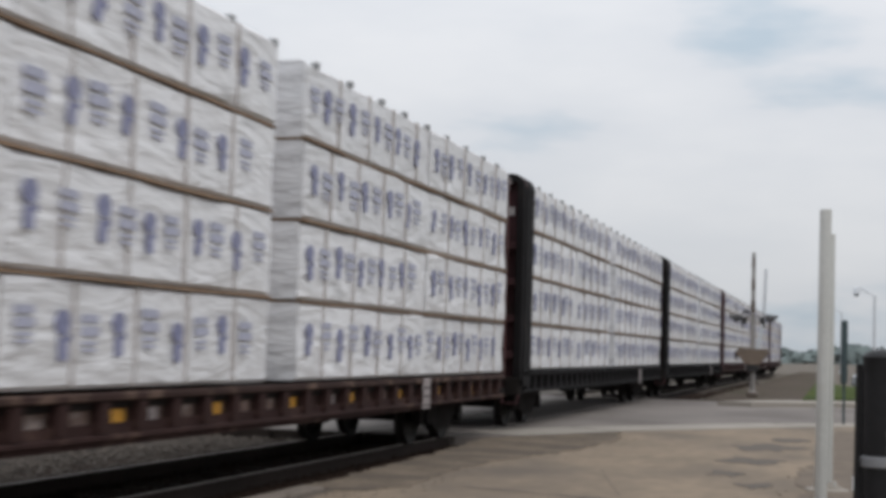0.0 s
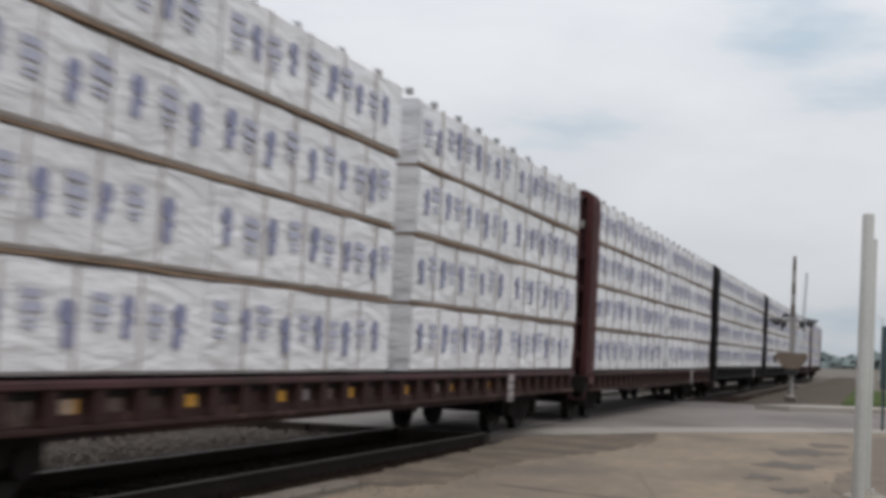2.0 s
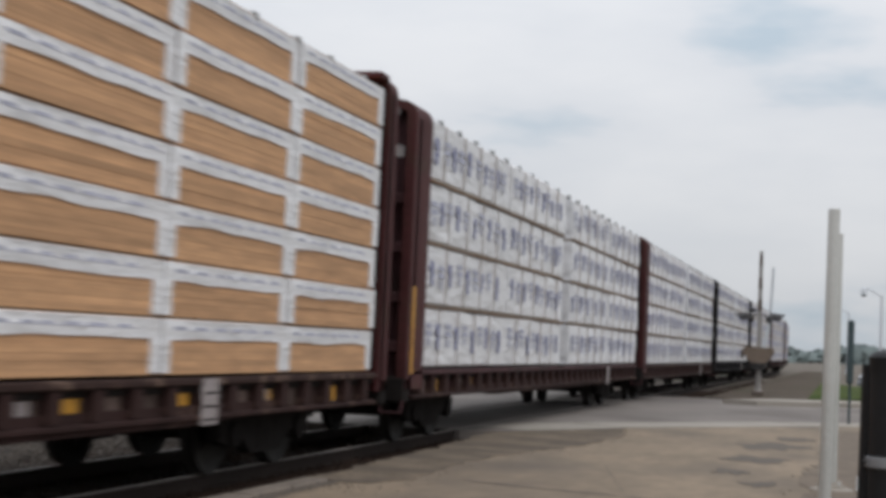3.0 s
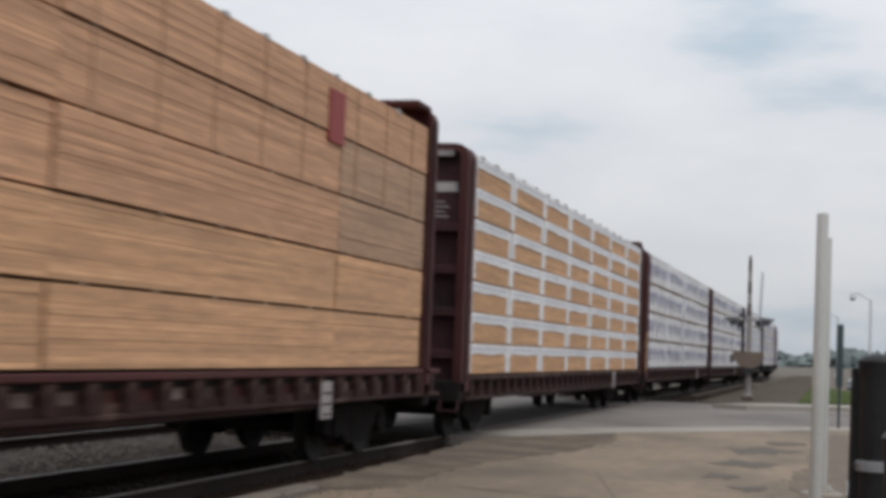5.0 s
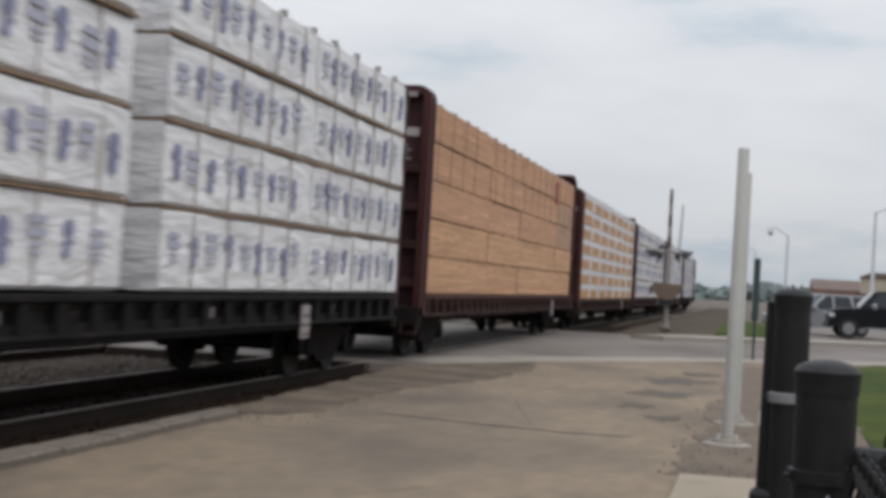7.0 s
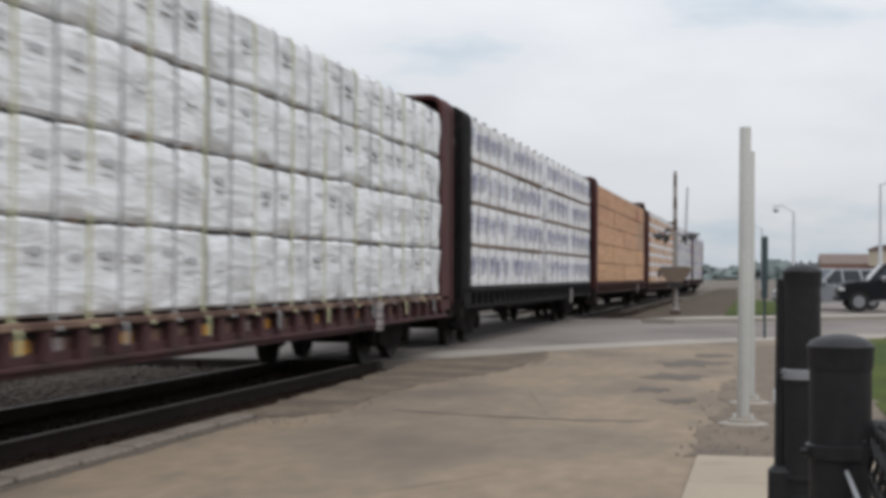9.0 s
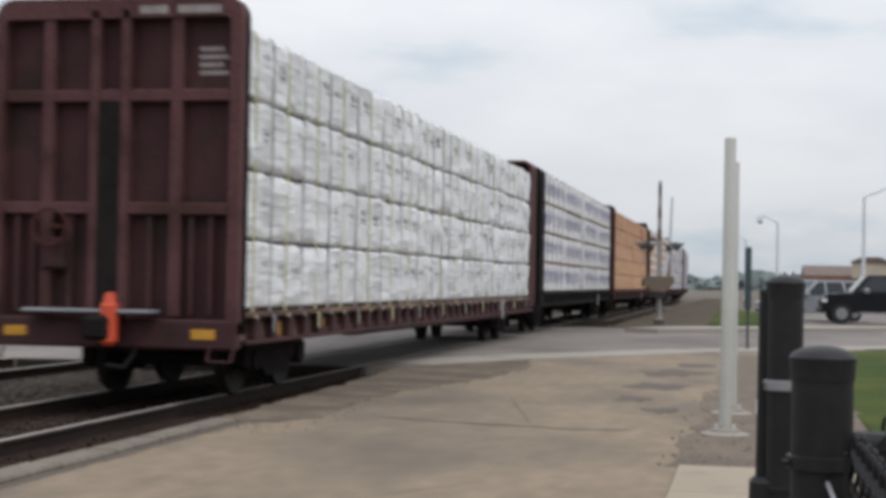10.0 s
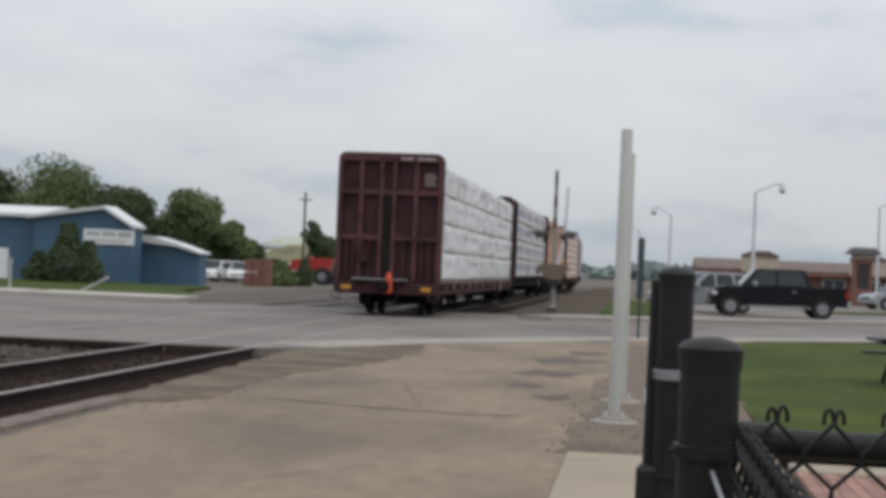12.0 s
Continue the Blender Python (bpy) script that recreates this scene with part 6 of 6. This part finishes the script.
def far_yard():
    # long pale shed roof and grassy mound behind
    sh = thing("storage_shed", "low open storage shed with a pale sloping roof", "building", pose(0, 0, -0.5))
    part("roof", Shape().extrude([(-47.0, 2.10), (-42.5, 2.95), (-39.2, 3.30), (-39.2, 3.68), (-42.5, 3.35), (-47.0, 2.62)], "y", 150, 158), WHITEROOF, sh, "pale weathered metal roof")
    for x in (-46.2, -43.0, -39.9):
        part("post", Shape().box(x - 0.08, x + 0.08, 150.3, 150.46, 0, 2.2 + (x + 46.2) * 0.15), BARK, sh)
    part("wall", Shape().box(-46.5, -39.4, 157.4, 157.7, 0, 2.1), SIGNBROWN, sh, "dull brown back wall")
    mound = Shape().grid(-62, -26, 150, 188, 30, 14, lambda x, y: -0.9 + 4.3 * math.exp(-(abs(x + 40.0) / 6.0) ** 2.6 - ((y - 170) / 12) ** 2) + bumps(x, y, 0.4, 0.25))
    solo("grassy_mound", mound, MOUND, "dry brown-green grassy mound behind the yard", "mound", kind="structure", smooth=True)
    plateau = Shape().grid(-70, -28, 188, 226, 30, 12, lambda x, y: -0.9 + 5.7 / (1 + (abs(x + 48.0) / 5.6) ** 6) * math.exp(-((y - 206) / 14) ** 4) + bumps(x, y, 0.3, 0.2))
    solo("pale_heap", plateau, HAZEHILL, "pale flat-topped heap far behind the yard", "mound", kind="structure", smooth=True)
    # parked vans and machines in the yard
    for x, y, paint, lab, rz in ((-34.9, 118, CARWHITE, "white van parked end-on in the yard", 84), (-32.9, 119, CARWHITE, "white wagon parked end-on beside a van", 96), (-30.6, 127, CARWHITE, "white car parked behind the weeds", 70), (-25.6, 128, CARWHITE, "white wagon parked behind the red machine", 5)):
        small_car(pose(x, y, -0.5, 0, 0, rz), paint, lab)
    fm = thing("farm_machine", "red farm machine with dark wheels in the yard", "machine", pose(-27.6, 122, -0.5))
    part("hood", Shape().extrude([(-1.9, 1.2), (0.2, 1.1), (0.3, 2.2), (-0.2, 2.35), (-1.8, 2.0)], "y", -0.55, 0.55), CARRED, fm, "red sheet-metal hood")
    part("hopper", Shape().extrude([(0.35, 1.3), (1.5, 1.25), (1.9, 2.3), (0.2, 2.3)], "y", -0.8, 0.8), CARRED, fm, "red hopper")
    part("frame", Shape().box(-1.9, 1.7, -0.4, 0.4, 0.9, 1.12, 0.03), SIGNDARK, fm)
    for x, r in ((-1.3, 0.55), (1.0, 0.75)):
        for y in (-0.75, 0.75):
            wh = part("wheel", Shape().cyl((x, y - 0.15, r), (x, y + 0.15, r), r, n=20), TYRE, fm, "black tyre")
            part("rim", Shape().cyl((x, y - 0.17, r), (x, y + 0.17, r), r * 0.5, n=16), RIM, wh)
    ex = thing("brick_pallets", "stack of reddish brick pallets in the yard", "bricks", pose(-27.2, 104, -0.5))
    for i in range(3):
        for j in range(2):
            part("pallet", Shape().box(i * 0.66 - 1.45, i * 0.66 - 0.83, 0, 0.8, j * 0.93 + 0.12, j * 0.93 + 1.0, 0.03), BRICK, ex)
        part("skid", Shape().box(i * 0.66 - 1.45, i * 0.66 - 0.83, 0, 0.8, 0, 0.115), WOODSPACER, ex)
    pole = thing("utility_pole", "dark wooden utility pole beyond the yard", "utility pole", pose(-32.7, 140, -0.5), group="utility poles")
    part("pole", Shape().lathe([(0.15, 0), (0.10, 8.7)], n=10), BARK, pole, smooth=True)
    p2 = thing("utility_pole", "thin far utility pole above the trees", "utility pole", pose(-42, 180, -0.5), group="utility poles")
    part("pole", Shape().lathe([(0.16, 0), (0.11, 10.6)], n=8), BARK, p2, smooth=True)
    part("crossarm", Shape().box(-0.9, 0.9, -0.05, 0.05, 9.6, 9.75), BARK, p2)
    # leaning guard stake and small posts before the bushes
    st = solo("guard_rail", Shape().path([(-22.3, 55.5, -0.35), (-20.9, 56.0, 0.50)], 0.045, 8), GALV, "pale leaning stake beside the road", "stake")
    for x in (-26.9,):
        solo("marker_post", Shape().box(x, x + 0.12, 60.0, 60.12, -0.4, 1.1, 0.02), GALV, "pale upright marker post in the grass", "post")


def shops():
    ob = thing("shop_row", "long low brick shop row with brown roof", "building", pose(0, 0, -0.4))
    Y = 130.0
    part("wall", Shape().box(5.2, 40, Y, Y + 0.4, 0, 2.6), BRICK, ob, "red-brown brick wall")
    part("roof", Shape().extrude([(Y - 0.9, 2.5), (Y - 0.9, 2.8), (Y + 4, 3.7), (Y + 8, 2.6)], "x", 4.6, 40.5), BROWNROOF, ob, "brown shingled roof")
    part("fascia", Shape().box(4.6, 40.5, Y - 0.98, Y - 0.9, 2.4, 2.66), BRICK, ob)
    for x0, x1 in ((8.5, 11.6), (17.6, 20.6), (28, 31)):
        g = part("parapet", Shape().extrude([(x0, 2.6), (x1, 2.6), (x1, 3.9), ((x0 + x1) / 2 + 0.7, 4.25), ((x0 + x1) / 2 - 0.7, 4.25), (x0, 3.9)], "y", Y - 1.3, Y - 0.99), BEIGE, ob, "pale gabled parapet")
        part("coping", Shape().extrude([(x0 - 0.1, 3.88), (x1 + 0.1, 3.88), (x1 + 0.1, 4.02), ((x0 + x1) / 2 + 0.7, 4.40), ((x0 + x1) / 2 - 0.7, 4.40), (x0 - 0.1, 4.02)], "y", Y - 1.4, Y - 1.31), BROWNROOF, g)
    for i in range(11):
        x = 6.5 + i * 3.0
        w = part("window", Shape().box(x, x + 1.9, Y - 0.06, Y, 0.8, 2.2, 0.02), WHITEPAINT, ob, "white-framed shop window")
        part("pane", Shape().box(x + 0.08, x + 0.92, Y - 0.075, Y - 0.06, 0.88, 2.12), WINGLASS, w)
        part("pane", Shape().box(x + 0.98, x + 1.82, Y - 0.075, Y - 0.06, 0.88, 2.12), WINGLASS, w)
    k = thing("clock_kiosk", "small brick kiosk tower with a dark hipped cap", "kiosk", pose(15.1, 104.5, 0))
    part("tower", Shape().box(-0.62, 0.62, -0.6, 0.6, 0, 3.2, 0.04), BRICK, k)
    part("frieze", Shape().box(-0.7, 0.7, -0.68, 0.68, 3.2, 3.55, 0.03), BEIGE, k)
    part("roof", Shape().add([(-1.15, -1.1, 3.55), (1.15, -1.1, 3.55), (1.15, 1.1, 3.55), (-1.15, 1.1, 3.55), (-0.75, -0.7, 4.0), (0.75, -0.7, 4.0), (0.75, 0.7, 4.0), (-0.75, 0.7, 4.0)], [(0, 3, 2, 1), (4, 5, 6, 7), (0, 1, 5, 4), (1, 2, 6, 5), (2, 3, 7, 6), (3, 0, 4, 7)]), SIGNDARK, k, "dark hipped cap")
    part("opening", Shape().box(-0.4, 0.4, -0.615, -0.58, 1.2, 2.9), SIGNDARK, k, "dark opening")
    k2 = copy_thing(k, pose(20.1, 118, 0))
    b = thing("picnic_table", "black metal picnic table on the lawn", "table", pose(4.15, 22.0, 0.03, 0, 0, 6))
    for i in range(6):
        part("top_slat", Shape().box(-0.8, 0.8, -0.38 + i * 0.13, -0.27 + i * 0.13, 0.62, 0.66, 0.008), BLACKPOST, b)
    part("apron", Shape().extrude([(-0.8, 0.62), (0.8, 0.62), (0.55, 0.50), (-0.55, 0.50)], "y", -0.36, -0.32), BLACKPOST, b)
    for x in (-0.5, 0.5):
        part("leg", Shape().path([(x * 1.1, -0.35, 0), (x, 0, 0.5), (x, 0, 0.62)], 0.03, 8), BLACKPOST, b)
        part("leg", Shape().path([(x * 1.1, 0.35, 0), (x, 0, 0.5)], 0.03, 8), BLACKPOST, b)
    for y in (-0.75, 0.75):
        part("seat", Shape().box(-0.75, 0.75, y - 0.13, y + 0.13, 0.40, 0.44, 0.01), BLACKPOST, b)
        part("seat_bracket", Shape().box(-0.03, 0.03, min(y, 0), max(y, 0), 0.36, 0.40, 0.008), BLACKPOST, b)


blue_building()
far_yard()
shops()


# ---- trees ----
def tree(x, y, z, h, spread, seed, leaf, label, trunk=0.35, n=20000, size=0.30, low=0.25):
    rnd = random.Random(seed)
    ob = thing("tree", label, "tree", pose(x, y, z), group="trees")
    t = Shape()
    t.path([(0, 0, -0.3), (0.05, 0, h * 0.2), (rnd.uniform(-0.3, 0.3), 0.1, h * 0.5), (rnd.uniform(-0.5, 0.5), 0, h * 0.8)], trunk * h / 10, 8)
    lobes = []
    for i in range(16):
        a, q = rnd.uniform(0, 2 * math.pi), rnd.uniform(0.1, 0.75)
        zc = h * rnd.uniform(low + 0.18, 0.84)
        k = 1 - 0.55 * max(0, zc / h - 0.5) * 2
        lobes.append((spread * q * k * math.cos(a), spread * q * k * math.sin(a), zc, spread * rnd.uniform(0.28, 0.48)))
    for lx, ly, lz, r in lobes:
        t.path([(0, 0, h * 0.22), (lx * 0.5, ly * 0.5, (lz + h * 0.2) / 2), (lx, ly, lz)], 0.05 * h / 10, 5)
    part("trunk", t, BARK, ob, smooth=True)
    c = Shape()
    for _ in range(n):
        lx, ly, lz, r = rnd.choice(lobes)
        d = Vector((rnd.gauss(0, 1), rnd.gauss(0, 1), rnd.gauss(0, 1))).normalized() * r * rnd.uniform(0.45, 1.08)
        p = Vector((lx, ly, lz)) + Vector((d.x, d.y, d.z * 0.85))
        if p.z < h * low * 0.7:
            continue
        u = Vector((rnd.gauss(0, 1), rnd.gauss(0, 1), rnd.gauss(0, 1))).normalized()
        w = u.orthogonal().normalized()
        s = size * rnd.uniform(0.6, 1.3)
        c.add([p - u * s * 0.5, p + w * s * 0.35, p + u * s * 0.5, p - w * s * 0.35], [(0, 1, 2, 3)])
    me = bpy.data.meshes.new("crown")
    me.from_pydata(c.v, [], c.f)
    me.materials.append(leaf)
    part("crown", me, leaf, ob, "uneven green crown")
    return ob


tree(-50.0, 121, -0.6, 9.6, 6.2, 1, LEAF, "broad green tree behind the blue building", n=15000)
tree(-56.5, 122, -0.6, 9.2, 5.5, 2, LEAFDARK, "dark green tree behind the blue building")
tree(-45.2, 124, -0.6, 7.9, 4.4, 3, LEAFDARK, "dark green tree behind the blue building")
tree(-63.5, 123, -0.6, 9.8, 5.5, 9, LEAF, "broad green tree behind the blue building")
tree(-38.0, 121, -0.6, 8.0, 3.9, 4, LEAF, "rounded light green tree beyond the annex", n=11000)
tree(-35.6, 123, -0.6, 5.4, 2.4, 5, LEAF, "rounded light green tree beyond the annex")
tree(-34.4, 128, -0.6, 3.9, 1.7, 6, LEAFDARK, "small dark tree beyond the annex", n=2500)
tree(-32.0, 142, -0.6, 6.9, 1.7, 7, LEAFDARK, "narrow dark spruce beside a pole", n=2600, low=0.1)
tree(-30.7, 142, -0.6, 5.0, 1.9, 8, LEAFDARK, "low dark tree beside a spruce", n=3600, low=0.05)


def bush(x, y, z, h, w, seed, label, n=3500, leaf=None):
    rnd = random.Random(seed)
    ob = thing("bush", label, "bush", pose(x, y, z), group="bushes")
    t = Shape()
    for i in range(5):
        a = i * 1.3
        t.path([(0, 0, -0.1), (w * 0.2 * math.cos(a), w * 0.2 * math.sin(a), h * 0.7)], 0.04, 5)
    part("stem", t, BARK, ob)
    c = Shape()
    for _ in range(n):
        q = rnd.random()
        r = w * 0.5 * (0.62 + 0.38 * math.sin(min(1, q * 1.5) * math.pi)) * (1 - 0.55 * q ** 2.5)
        a = rnd.uniform(0, 2 * math.pi)
        r *= rnd.uniform(0.75, 1.06) + 0.12 * noise.noise((math.cos(a) * 2, math.sin(a) * 2 + seed, q * 4))
        p = Vector((r * math.cos(a), r * math.sin(a), h * q))
        u = Vector((rnd.gauss(0, 1), rnd.gauss(0, 1), rnd.gauss(0, 1))).normalized()
        v = u.orthogonal().normalized()
        s = 0.2 * rnd.uniform(0.6, 1.3)
        c.add([p - u * s * 0.5, p + v * s * 0.4, p + u * s * 0.5, p - v * s * 0.4], [(0, 1, 2, 3)])
    me = bpy.data.meshes.new("leaves")
    me.from_pydata(c.v, [], c.f)
    me.materials.append(leaf or LEAFDARK)
    part("leaves", me, leaf or LEAFDARK, ob)


bush(-33.2, 82.0, -0.5, 3.6, 2.6, 1, "tall dark clipped conifer bush before the building")
bush(-31.9, 82.0, -0.5, 2.6, 1.8, 4, "dark conifer bush before the building", 2200)
bush(-34.9, 82.0, -0.5, 1.9, 1.9, 2, "low round dark bush before the building")
bush(-26.9, 108, -0.5, 1.9, 2.7, 3, "light green weeds at the edge of the yard", 2200, LEAF)
bush(-26.0, 112, -0.5, 2.2, 1.5, 5, "small dark shrub behind the weeds", 1400)


def far_woods():
    rnd = random.Random(21)
    c = Shape()
    for _ in range(16000):
        a = radians(rnd.uniform(-62, 62))
        r = rnd.uniform(560, 640)
        x, y = r * math.sin(a), r * math.cos(a)
        top = 2.0 + 4.2 * (0.5 + noise.noise((a * 9, 0.5, 0))) + 2.0 * noise.noise((a * 40, 1.5, 0))
        z = rnd.uniform(-2, max(1.0, top))
        s = rnd.uniform(1.8, 4.5)
        u = Vector((rnd.gauss(0, 1), rnd.gauss(0, 1), rnd.gauss(0, 1))).normalized()
        v = u.orthogonal().normalized()
        p = Vector((x, y, z))
        c.add([p - u * s, p + v * s * 0.8, p + u * s, p - v * s * 0.8], [(0, 1, 2, 3)])
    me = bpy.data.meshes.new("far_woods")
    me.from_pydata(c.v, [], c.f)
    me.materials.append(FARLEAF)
    tagged(new("far_woods", me), "green line of far woods, haze tinted into its colour", "woods", kind="stuff")


far_woods()
motions()
